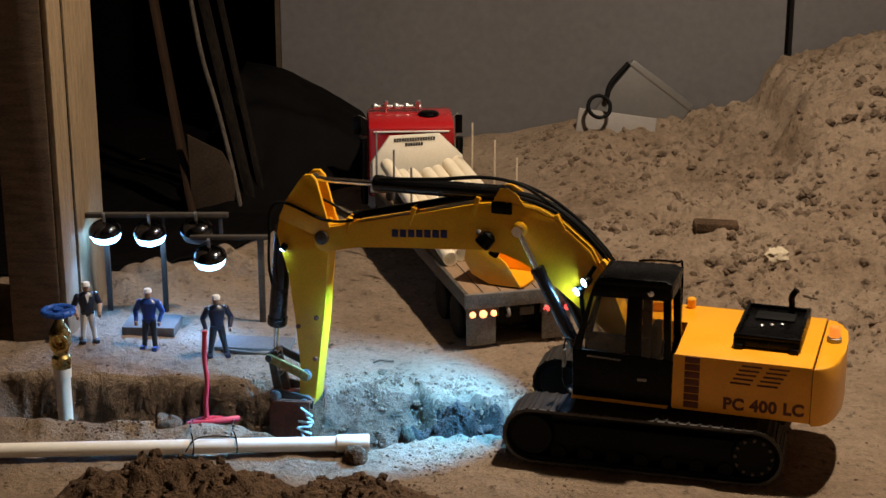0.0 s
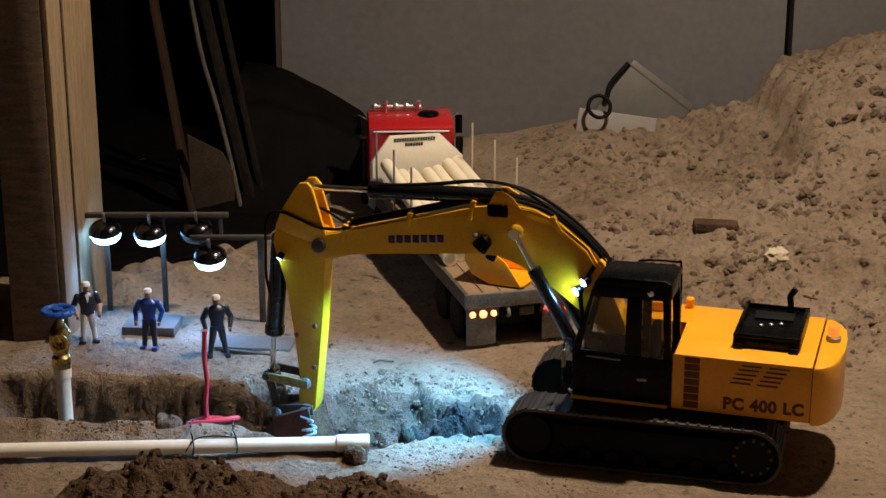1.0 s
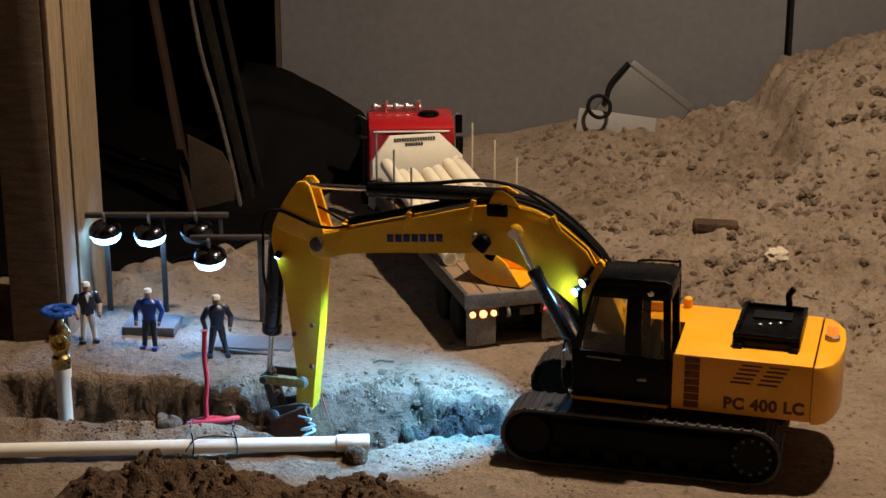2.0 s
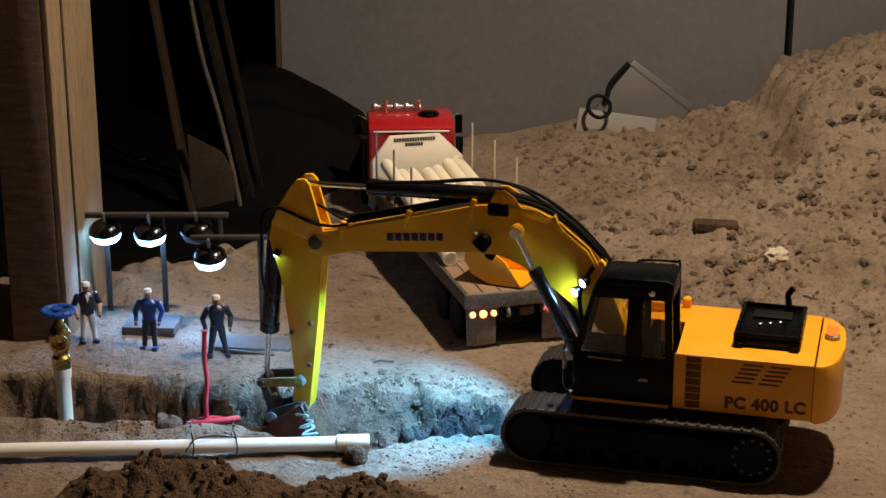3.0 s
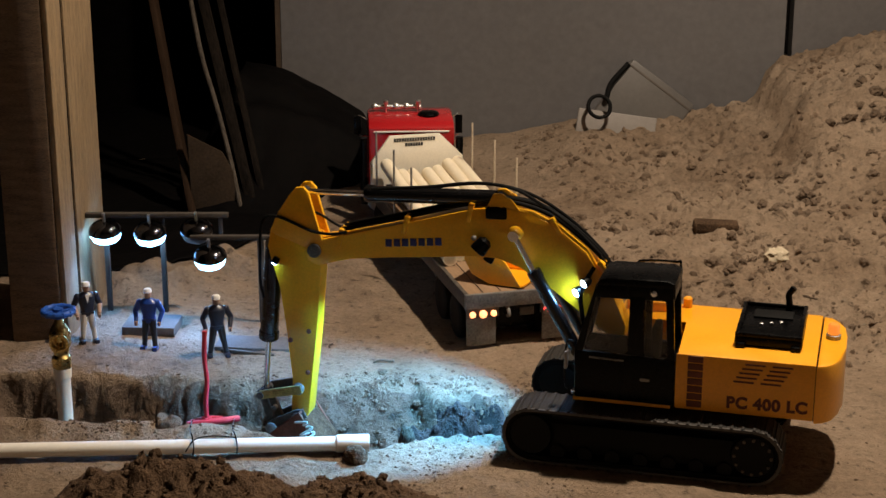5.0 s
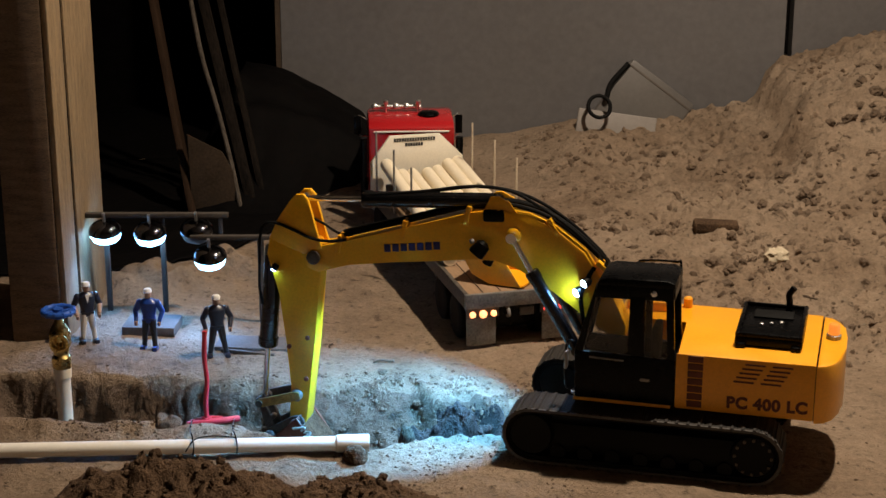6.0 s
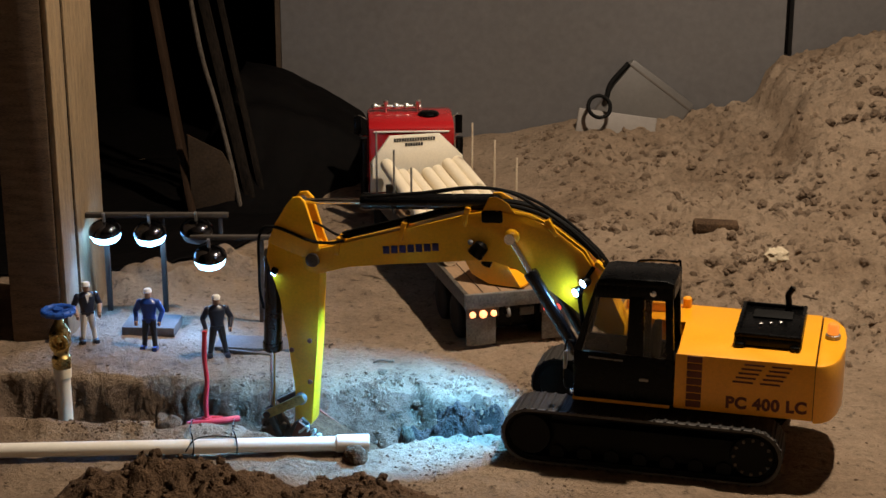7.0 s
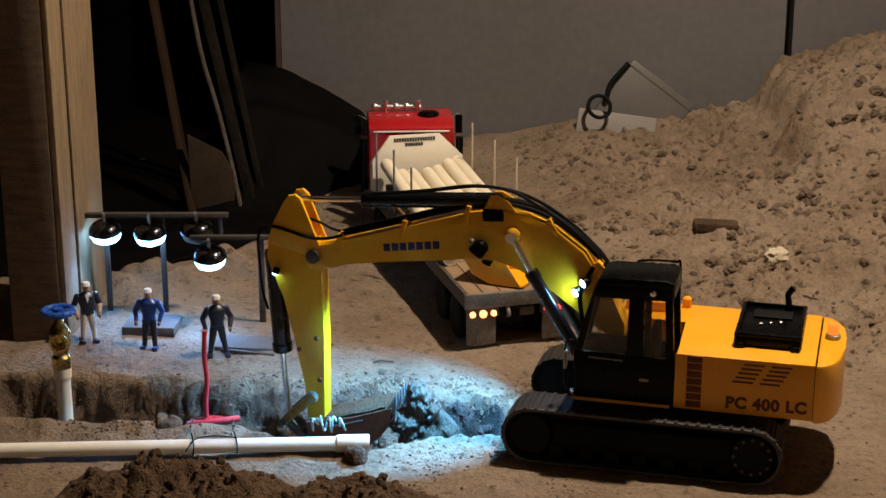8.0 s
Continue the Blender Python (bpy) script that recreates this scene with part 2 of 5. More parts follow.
def lathe(bm, prof, seg=20, m=None, mi=0):
    """A turned shape: (radius, height) points about the z axis."""
    m = m or Matrix()
    rings = [[bm.verts.new(m @ Vector((r * math.cos(k * 2 * math.pi / seg), r * math.sin(k * 2 * math.pi / seg), z))) for k in range(seg)] for r, z in prof]
    for a, b in zip(rings, rings[1:]):
        for k in range(seg):
            bm.faces.new((a[k], a[(k + 1) % seg], b[(k + 1) % seg], b[k])).material_index = mi
    bm.faces.new(rings[0][::-1]).material_index = mi
    bm.faces.new(rings[-1]).material_index = mi
    return bm


def B():
    return bmesh.new()


# ---- ground and room ----


def sm(a, b, x):
    t = min(1.0, max(0.0, (x - a) / (b - a)))
    return t * t * (3 - 2 * t)


def trench_far(x):
    lip = 2.195 - 0.10 * min(0.0, x + 0.1) + 0.040 * sm(-0.25, -0.12, x) - 0.062 * sm(-0.055, -0.005, x) - 0.05 * sm(0.03, 0.085, x)
    return lip + 0.010 * noise.noise((x * 14, 3.1, 0)) + 0.006 * noise.noise((x * 45, 8.1, 0))


def trench_near(x):
    return 2.04 - 0.062 * sm(-0.27, -0.17, x) + 0.012 * sm(-0.2, -0.5, x) + 0.042 * sm(-0.12, 0.02, x) + 0.012 * sm(0.02, 0.12, x) + 0.008 * noise.noise((x * 12, 5.7, 0))


def height(x, y):
    p = Vector((x, y, 0))
    z = 0.006 * noise.noise(p * 5) + 0.0035 * noise.noise(p * 17) + 0.002 * noise.noise(p * 43)
    z += 0.0016 * max(0.0, noise.noise(p * 110))
    # the bank that climbs to the wall
    back = sm(2.35, 3.5, y)
    bank = 0.050 * back * sm(0.05, 0.35, x) + 0.120 * back * sm(0.45, 1.05, x)
    bank += 0.074 * sm(2.95, 3.3, y) * sm(0.675, 0.735, x + 0.04 * noise.noise(p * 7) + 0.02 * noise.noise(p * 22))
    rough = sm(0.15, 0.5, x) * sm(2.15, 2.5, y)
    bank += rough * (0.012 * noise.noise(p * 9) + 0.018 * abs(noise.noise(p * 21)) - 0.020 * abs(noise.noise(p * 34 + Vector((3, 1, 0)))) + 0.009 * noise.noise(p * 70))
    z += bank + 0.045 * sm(3.2, 3.55, y) * sm(-0.25, 0.1, x)
    # heaps behind the figures
    z += 0.030 * math.exp(-(((x + 0.37) / 0.09) ** 2 + ((y - 2.72) / 0.07) ** 2)) * (1 + noise.noise(p * 20)) + 0.050 * math.exp(-(((x + 0.50) / 0.075) ** 2 + ((y - 2.64) / 0.05) ** 2)) * (1 + 0.8 * noise.noise(p * 24))
    z += 0.045 * math.exp(-(((x + 0.17) / 0.09) ** 2 + ((y - 3.12) / 0.16) ** 2))
    # soil bank at the foot of the post
    z += 0.065 * math.exp(-(((x + 0.76) / 0.09) ** 2 + ((y - 2.09) / 0.09) ** 2))
    # the dug trench
    far, near = trench_far(x), trench_near(x)
    ends = sm(-0.67, -0.615, x) * (1 - sm(0.062, 0.105, x))
    slope = 0.028 + 0.090 * sm(-0.30, -0.12, x) - 0.085 * sm(-0.065, -0.015, x)
    wall = sm(near - 0.010, near + 0.018, y) * (1 - sm(far - slope, far + 0.004, y))
    floor = -0.085 + 0.012 * sm(-0.1, 0.05, x) + 0.012 * noise.noise(p * 16) + 0.006 * noise.noise(p * 50)
    z += ends * wall * floor
    # loose spoil at the shallow end and along the near lip
    lumps = 0.9 + 0.5 * noise.noise(p * 28) + 0.5 * abs(noise.noise(p * 61))
    z += lumps * (0.062 * math.exp(-(((x + 0.046) / 0.024) ** 2 + ((y - 2.068) / 0.020) ** 2)) + 0.050 * math.exp(-(((x - 0.025) / 0.040) ** 2 + ((y - 2.085) / 0.024) ** 2)))
    # trodden crumbs before the trench
    z += sm(-0.16, -0.08, x) * (1 - sm(0.08, 0.16, x)) * sm(1.92, 1.96, y) * (1 - sm(2.02, 2.06, y)) * (0.006 * abs(noise.noise(p * 34)) + 0.005 * noise.noise(p * 62) + 0.003 * noise.noise(p * 120))
    # pitted far slope
    z += 0.008 * ends * sm(-0.2, -0.1, x) * sm(2.10, 2.16, y) * (1 - sm(2.22, 2.27, y)) * (noise.noise(p * 38) - 1.2 * max(0.0, noise.noise(p * 75) - 0.25))
    z += 0.014 * math.exp(-((y - near + 0.02) / 0.025) ** 2) * sm(-0.16, -0.24, x) * (1 + noise.noise(p * 25))
    return z


def graded(stops):
    """Grid lines: (start, end, step) stretches joined."""
    out = []
    for a, b, s in stops:
        n = max(1, round((b - a) / s))
        out += [a + (b - a) * i / n for i in range(n)]
    return out + [stops[-1][1]]


def ground():
    xs = graded([(-2.0, -0.75, 0.05), (-0.75, 0.6, 0.0042), (0.6, 1.0, 0.006), (1.0, 2.2, 0.06)])
    ys = graded([(-1.2, 1.6, 0.1), (1.6, 2.3, 0.0042), (2.3, 3.55, 0.0075)])
    verts = []
    for y in ys:
        for x in xs:
            z = height(x, y)
            if 2.0 < y < 2.26 and z < 0.0:
                # crumbling cut face
                k = min(1.0, -z / 0.02)
                q = Vector((x * 34, z * 55, y * 10))
                verts.append((x + 0.004 * k * noise.noise(q + Vector((0, 7, 3))), y + k * (0.010 * noise.noise(q) + 0.006 * noise.noise(q * 2.7)), z + 0.004 * k * noise.noise(q * 2.1)))
            else:
                verts.append((x, y, z))
    n = len(xs)
    faces = [(j * n + i, j * n + i + 1, (j + 1) * n + i + 1, (j + 1) * n + i) for j in range(len(ys) - 1) for i in range(n - 1)]
    me = bpy.data.meshes.new("ground")
    me.from_pydata(verts, [], faces)
    me.materials.append(SOIL)
    me.materials.append(CUTSHADE)
    # faces down in the trench take the soil with shade in its colour
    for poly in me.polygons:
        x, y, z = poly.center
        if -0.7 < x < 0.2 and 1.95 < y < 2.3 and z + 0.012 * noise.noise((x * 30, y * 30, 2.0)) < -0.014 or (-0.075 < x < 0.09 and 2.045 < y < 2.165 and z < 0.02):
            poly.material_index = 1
    me.shade_smooth()
    tagged(new("ground", me), "dry brown sandy soil with a dug trench and banks", "ground", kind="structure")


def slab(name, c, s, material, label, category):
    return tagged(part(name, box(B(), c, s), material), label, category, kind="structure")


def room():
    slab("wall_north", (0.195, 3.60, 0.55), (1.09, 0.09, 3.6), WALLPAINT, "plain grey painted wall board panel", "wall")
    slab("wall_north_2", (1.48, 3.598, 0.55), (1.448, 0.09, 3.6), WALLPAINT, "plain grey wall board panel beside a dark joint", "wall")
    slab("trim", (-0.3565, 3.556, 0.55), (0.010, 0.012, 3.6), WOODBOARD, "narrow brown strip along the wall edge", "trim")
    slab("wall_joint", (0.748, 3.62, 0.55), (0.016, 0.05, 3.6), JOINTSHADE, "dark vertical joint between wall boards", "wall")
    # alcove added for a dark void, the darkness being in its colour
    slab("wall_alcove", (-1.25, 4.15, 0.55), (1.9, 0.09, 3.6), JOINTSHADE, "wall of a deep alcove, its darkness put into the black colour", "wall")
    slab("wall_alcove_side", (-0.305, 3.88, 0.55), (0.08, 0.46, 3.6), JOINTSHADE, "return wall of the alcove, its shade put into the black colour", "wall")
    slab("floor_alcove", (-1.2, 3.85, -0.03), (1.9, 0.6, 0.06), JOINTSHADE, "alcove floor, its shade put into the black colour", "floor")
    slab("wall_west", (-2.04, 1.45, 0.55), (0.09, 5.5, 3.6), JOINTSHADE, "unseen black side wall closing the room", "wall")
    # out of view: these close the room and are pale to bounce light
    slab("bounce_wall_east", (2.24, 1.2, 0.55), (0.09, 4.9, 3.6), BOUNCEWALL, "unseen pale side wall added to bounce fill light", "wall")
    slab("bounce_wall_south", (0.1, -1.24, 0.55), (4.4, 0.09, 3.6), BOUNCEWALL, "unseen pale wall behind the camera, added to bounce fill light", "wall")
    slab("ceiling", (0.1, 1.5, 2.32), (4.4, 5.6, 0.09), BOUNCECEIL, "unseen pale ceiling added to bounce fill light", "ceiling")


ground()
room()


# ---- the excavator model: x forward, y to its left side, z up ----
def plan_prism(bm, pts, z0, z1, bev=0.0, mi=0):
    """A plan outline of (x, y) points drawn up from z0 to z1."""
    a = [bm.verts.new((x, y, z0)) for x, y in pts]
    b = [bm.verts.new((x, y, z1)) for x, y in pts]
    n = len(pts)
    faces = [bm.faces.new(a[::-1]), bm.faces.new(b)]
    faces += [bm.faces.new((a[i], a[(i + 1) % n], b[(i + 1) % n], b[i])) for i in range(n)]
    if bev:
        bmesh.ops.bevel(bm, geom=[e for f in faces[:2] for e in f.edges], offset=bev, segments=2, affect="EDGES", profile=0.5)
    for f in faces:
        if f.is_valid:
            f.material_index = mi
    return bm


def lettering(name, words, size, m, material, parent, label=""):
    """Raised lettering in the built-in font, its text plane at the pose m."""
    cu = bpy.data.curves.new(name, "FONT")
    cu.body, cu.size, cu.extrude, cu.align_x = words, size, 0.0003, "LEFT"
    cu.space_character, cu.offset = 1.08, size * 0.045
    tmp = new("tmp_text", cu)
    bpy.context.view_layer.update()
    me = bpy.data.meshes.new_from_object(tmp.evaluated_get(bpy.context.evaluated_depsgraph_get()))
    bpy.data.objects.remove(tmp)
    bpy.data.curves.remove(cu)
    me.materials.clear()
    me.materials.append(material)
    ob = new(name, me)
    ob.parent, ob.matrix_basis = parent, m
    return tagged(ob, label)


FACE_LEFT = Matrix(((-1, 0, 0, 0), (0, 0, 1, 0), (0, 1, 0, 0), (0, 0, 0, 1)))
MACHINE = pose(0.274, 2.011, 0.0, 0, 0, 165)
FOOT, ARMPIN = Vector((0.05, 0, 0.15)), Vector((0.456, 0, 0.237))
LINKPIN, BUCKETPIN = Vector((0.485, 0, 0.035)), Vector((0.485, 0, -0.006))
ARMTOP, ARMCYL = Vector((0.474, 0, 0.313)), Vector((0.205, 0, 0.316))
BUCKETCYL = Vector((0.519, 0, 0.240))
BOOMCYL_TOP, BOOMCYL_BASE = Vector((0.180, 0, 0.276)), Vector((0.098, 0, 0.125))
LINK, HLINK, EAR = 0.0563, 0.056, 0.043
MOVING = {}


def track(root, y):
    """One crawler: frame, wheels and a belt of shoes."""
    half, r, w = 0.139, 0.034, 0.060
    bm = B()
    prism(bm, [(-0.125, 0.016), (0.125, 0.016), (0.135, 0.030), (0.125, 0.055), (-0.125, 0.055), (-0.135, 0.034)], y - 0.019, y + 0.019, 0.003)
    box(bm, (0.0, y * 0.55, 0.05), (0.09, abs(y) * 0.9, 0.03), 0.004)
    part("track_frame", bm, TRACKSTEEL, root)
    for x, name in ((-half, "sprocket"), (half, "idler")):
        bm = B()
        m = pose(x, y, 0.039, 90, 0, 0)
        lathe(bm, [(0.026, -0.026), (0.028, -0.022), (0.028, 0.022), (0.026, 0.026), (0.019, 0.026), (0.017, 0.023), (0.008, 0.023), (0.007, 0.027), (0.001, 0.027)], 28, m)
        wheel = part(name, bm, TRACKSTEEL, root)
        if name == "sprocket":
            for k in range(12):
                a = k * math.pi / 6
                s = math.copysign(1, y)
                part("bolt", rod(B(), (x + 0.0225 * math.cos(a), y + s * 0.026, 0.039 + 0.0225 * math.sin(a)),
                                 (x + 0.0225 * math.cos(a), y + s * 0.029, 0.039 + 0.0225 * math.sin(a)), 0.0022, seg=6), DARKSTEEL, wheel)
    for k in range(7):
        part("roller", rod(B(), (-0.105 + k * 0.035, y - 0.022, 0.016), (-0.105 + k * 0.035, y + 0.022, 0.016), 0.0095), TRACKSTEEL, root)
    # the belt: an inner chain and shoes proud of it
    bm = B()
    loop = []
    for k in range(20):
        loop.append((-half + 2 * half * k / 20, 0.0385 + r))
    for k in range(10):
        a = math.pi / 2 - math.pi * k / 10
        loop.append((half + r * math.cos(a), 0.0385 + r * math.sin(a)))
    for k in range(20):
        loop.append((half - 2 * half * k / 20, 0.0385 - r))
    for k in range(10):
        a = -math.pi / 2 - math.pi * k / 10
        loop.append((-half + r * math.cos(a), 0.0385 + r * math.sin(a)))
    outer, inner = [], []
    n = len(loop)
    for s in (-1, 1):
        outer.append([bm.verts.new((x, y + s * w * 0.42, z)) for x, z in loop])
        inner.append([bm.verts.new((x * 0.965, y + s * w * 0.42, 0.0385 + (z - 0.0385) * 0.84)) for x, z in loop])
    for i in range(n):
        j = (i + 1) % n
        bm.faces.new((outer[0][i], outer[0][j], outer[1][j], outer[1][i]))
        bm.faces.new((inner[0][i], inner[1][i], inner[1][j], inner[0][j]))
        for s in (0, 1):
            bm.faces.new((outer[s][i], inner[s][i], inner[s][j], outer[s][j]))
    belt = part("track_chain", bm, RUBBER, root)
    # strip on the belt's outer edge, its paler grey painting the rim highlight
    bm = B()
    side = y + math.copysign(w * 0.5 + 0.0006, y)
    rings = [[bm.verts.new((x * f, side + d, 0.0385 + (z - 0.0385) * g)) for x, z in loop] for f, g, d in ((1.012, 1.06, 0.0), (0.990, 0.965, 0.0), (0.990, 0.965, -0.004 * math.copysign(1, y)), (1.012, 1.06, -0.004 * math.copysign(1, y)))]
    for k in range(4):
        for i in range(n):
            j = (i + 1) % n
            bm.faces.new((rings[k][i], rings[k][j], rings[(k + 1) % 4][j], rings[(k + 1) % 4][i]))
    part("belt_edge", bm, RIMHIGHLIGHT, belt, "grey strip on the edge of the track belt, a highlight put into its colour")
    # shoes on one shared mesh
    bm = B()
    prism(bm, [(-0.0066, 0.0), (0.0066, 0.0), (0.0066, 0.0018), (0.0022, 0.002), (0.0014, 0.0034), (-0.0014, 0.0034), (-0.0022, 0.002), (-0.0066, 0.0018)], -w / 2, w / 2)
    shoe = mesh_of(bm, DUSTYSTEEL, "track_shoe", False)
    straight, turn = 2 * half, math.pi * r
    total = 2 * (straight + turn)
    count = 57
    for k in range(count):
        s = total * k / count
        if s < straight:
            m = pose(-half + s, y, 0.0385 + r)
        elif s < straight + turn:
            a = (s - straight) / r
            m = pose(half, y, 0.0385) @ pose(0, 0, 0, 0, math.degrees(a), 0) @ pose(0, 0, r)
        elif s < 2 * straight + turn:
            m = pose(half - (s - straight - turn), y, 0.0385 - r, 0, 180, 0)
        else:
            a = math.pi + (s - 2 * straight - turn) / r
            m = pose(-half, y, 0.0385) @ pose(0, 0, 0, 0, math.degrees(a), 0) @ pose(0, 0, r)
        ob = new("track_shoe", shoe)
        ob.parent, ob.matrix_basis = belt, m


def house(root):
    bm = B()
    plan_prism(bm, [(-0.038, 0.0945), (-0.2065, 0.0945), (-0.2065, -0.097), (0.055, -0.097), (0.055, -0.026), (-0.038, -0.026)], 0.084, 0.157, 0.0022)
    body = part("house", bm, ORANGE, root, "glossy orange-yellow engine housing with a flat top")
    MOVING["house"] = body
    bm = B()
    plan_prism(bm, [(-0.0325, 0.093), (-0.0325, 0.012), (0.09, 0.012), (0.09, 0.093)], 0.0815, 0.0865, 0.001)
    part("floor_plate", bm, ORANGE, body)
    part("slew_ring", lathe(B(), [(0.062, 0.062), (0.066, 0.066), (0.066, 0.083), (0.062, 0.084)], 36), TRACKSTEEL, body)
    bm = B()
    plan_prism(bm, [(-0.2074, 0.0945), (-0.219, 0.090), (-0.229, 0.077), (-0.236, 0.055), (-0.2395, 0.02), (-0.2395, -0.02), (-0.236, -0.055),
                    (-0.229, -0.08), (-0.219, -0.093), (-0.2074, -0.097)], 0.080, 0.1565, 0.004)
    part("counterweight", bm, ORANGE, body, "rounded orange-yellow counterweight")
    # filler added inside the seam to keep light from passing through
    part("seam_light_block", box(B(), (-0.2070, -0.001, 0.119), (0.004, 0.184, 0.070)), BLACK, body)
    # engine hatch: a raised black cover with a rim, vents and corner feet
    bm = B()
    box(bm, (-0.1455, -0.014, 0.164), (0.083, 0.128, 0.013), 0.003)
    for sx, sy in ((-1, -1), (1, -1), (-1, 1), (1, 1)):
        box(bm, (-0.1455 + sx * 0.034, -0.014 + sy * 0.066, 0.1605), (0.012, 0.008, 0.006), 0.0015)
    for s in (-1, 1):
        box(bm, (-0.1455 + s * 0.0385, -0.014, 0.172), (0.005, 0.128, 0.006), 0.0015)
        box(bm, (-0.1455, -0.014 + s * 0.0605, 0.172), (0.083, 0.005, 0.006), 0.0015)
    hatch = part("engine_hatch", bm, BLACK, body, "raised black engine cover")
    for k in range(3):
        part("bolt", lathe(B(), [(0.003, 0), (0.003, 0.002), (0.0015, 0.003)], 10, pose(-0.133 - 0.012 * k, 0.0 - 0.006 * k, 0.1705)), STEEL, hatch)
    part("hatch_vent", box(B(), (-0.146, -0.04, 0.1715), (0.05, 0.03, 0.003), 0.001), RUBBER, hatch)
    part("exhaust_pipe", tube(B(), [(-0.163, -0.062, 0.168), (-0.163, -0.062, 0.183), (-0.162, -0.062, 0.193), (-0.168, -0.062, 0.203)], 0.0042, 10), BLACK, body)
    m = pose(-0.2225, -0.012, 0.1565)
    beacon = part("beacon_base", lathe(B(), [(0.0095, 0), (0.0095, 0.005), (0.0075, 0.006)], 18, m), STEEL, body)
    part("beacon_lens", lathe(B(), [(0.0072, 0.006), (0.0072, 0.017), (0.0055, 0.0195), (0.001, 0.020)], 18, m), AMBER, beacon, "amber beacon lens")
    # side decals
    for k in range(7):
        part("vent_patch", box(B(), (-0.062, 0.0950, 0.0925 + 0.0098 * k), (0.0185, 0.0016, 0.0082), 0.0004), BROWNINK, body)
    for g in range(2):
        for k in range(5):
            part("louvre", box(B(), (-0.1345 - 0.033 * g + 0.0033 * k, 0.0948, 0.1505 - 0.0058 * k), (0.0245, 0.0014, 0.0020)), BROWNINK, body)
    lettering("model_lettering", "PC 400 LC", 0.0205, Matrix.Translation((-0.1015, 0.0949, 0.0925)) @ FACE_LEFT @ pose(0, 0, 0, 0, 0, 0.8), BROWNINK, body,
              "dark brown model lettering")
    # right-hand tank and rail
    box_bm = box(B(), (0.02, -0.075, 0.164), (0.055, 0.04, 0.014), 0.003)
    part("tank", box_bm, ORANGE, body)
    part("tank_cap", lathe(B(), [(0.006, 0.157), (0.006, 0.169), (0.004, 0.171)], 14, pose(-0.03, -0.085, 0)), ORANGE, body)
    part("grab_rail", tube(B(), [(0.035, -0.012, 0.19), (0.030, -0.012, 0.232), (0.018, -0.012, 0.240), (-0.020, -0.012, 0.241), (-0.027, -0.012, 0.236), (-0.028, -0.012, 0.156)],
                           0.0016, 6), BLACK, body)
    # work lamps on the front of the house
    for x, y, z in ((0.092, 0.027, 0.214), (0.102, 0.025, 0.2005)):
        m = Matrix.Translation((x, y, z)) @ Vector((0.66, 0.66, -0.36)).to_track_quat("Z", "Y").to_matrix().to_4x4()
        housing = part("work_lamp", lathe(B(), [(0.003, -0.012), (0.006, -0.008), (0.0068, 0.0), (0.0061, 0.0), (0.0055, -0.001)], 14, m), BLACK, body)
        part("lens", lathe(B(), [(0.0054, -0.0004), (0.0042, 0.0012), (0.0005, 0.0020)], 14, m), LED, housing, "glowing cold white lens")
    part("lamp_bracket", tube(B(), [(0.08, 0.018, 0.235), (0.088, 0.022, 0.22), (0.096, 0.022, 0.195), (0.09, 0.02, 0.15)], 0.003, 8), BLACK, body)
    part("step_lamp", lathe(B(), [(0.0035, 0), (0.0035, 0.004), (0.001, 0.005)], 12, pose(0.0885, 0.0905, 0.0925, 0, 90, 40)), CHROME, body)


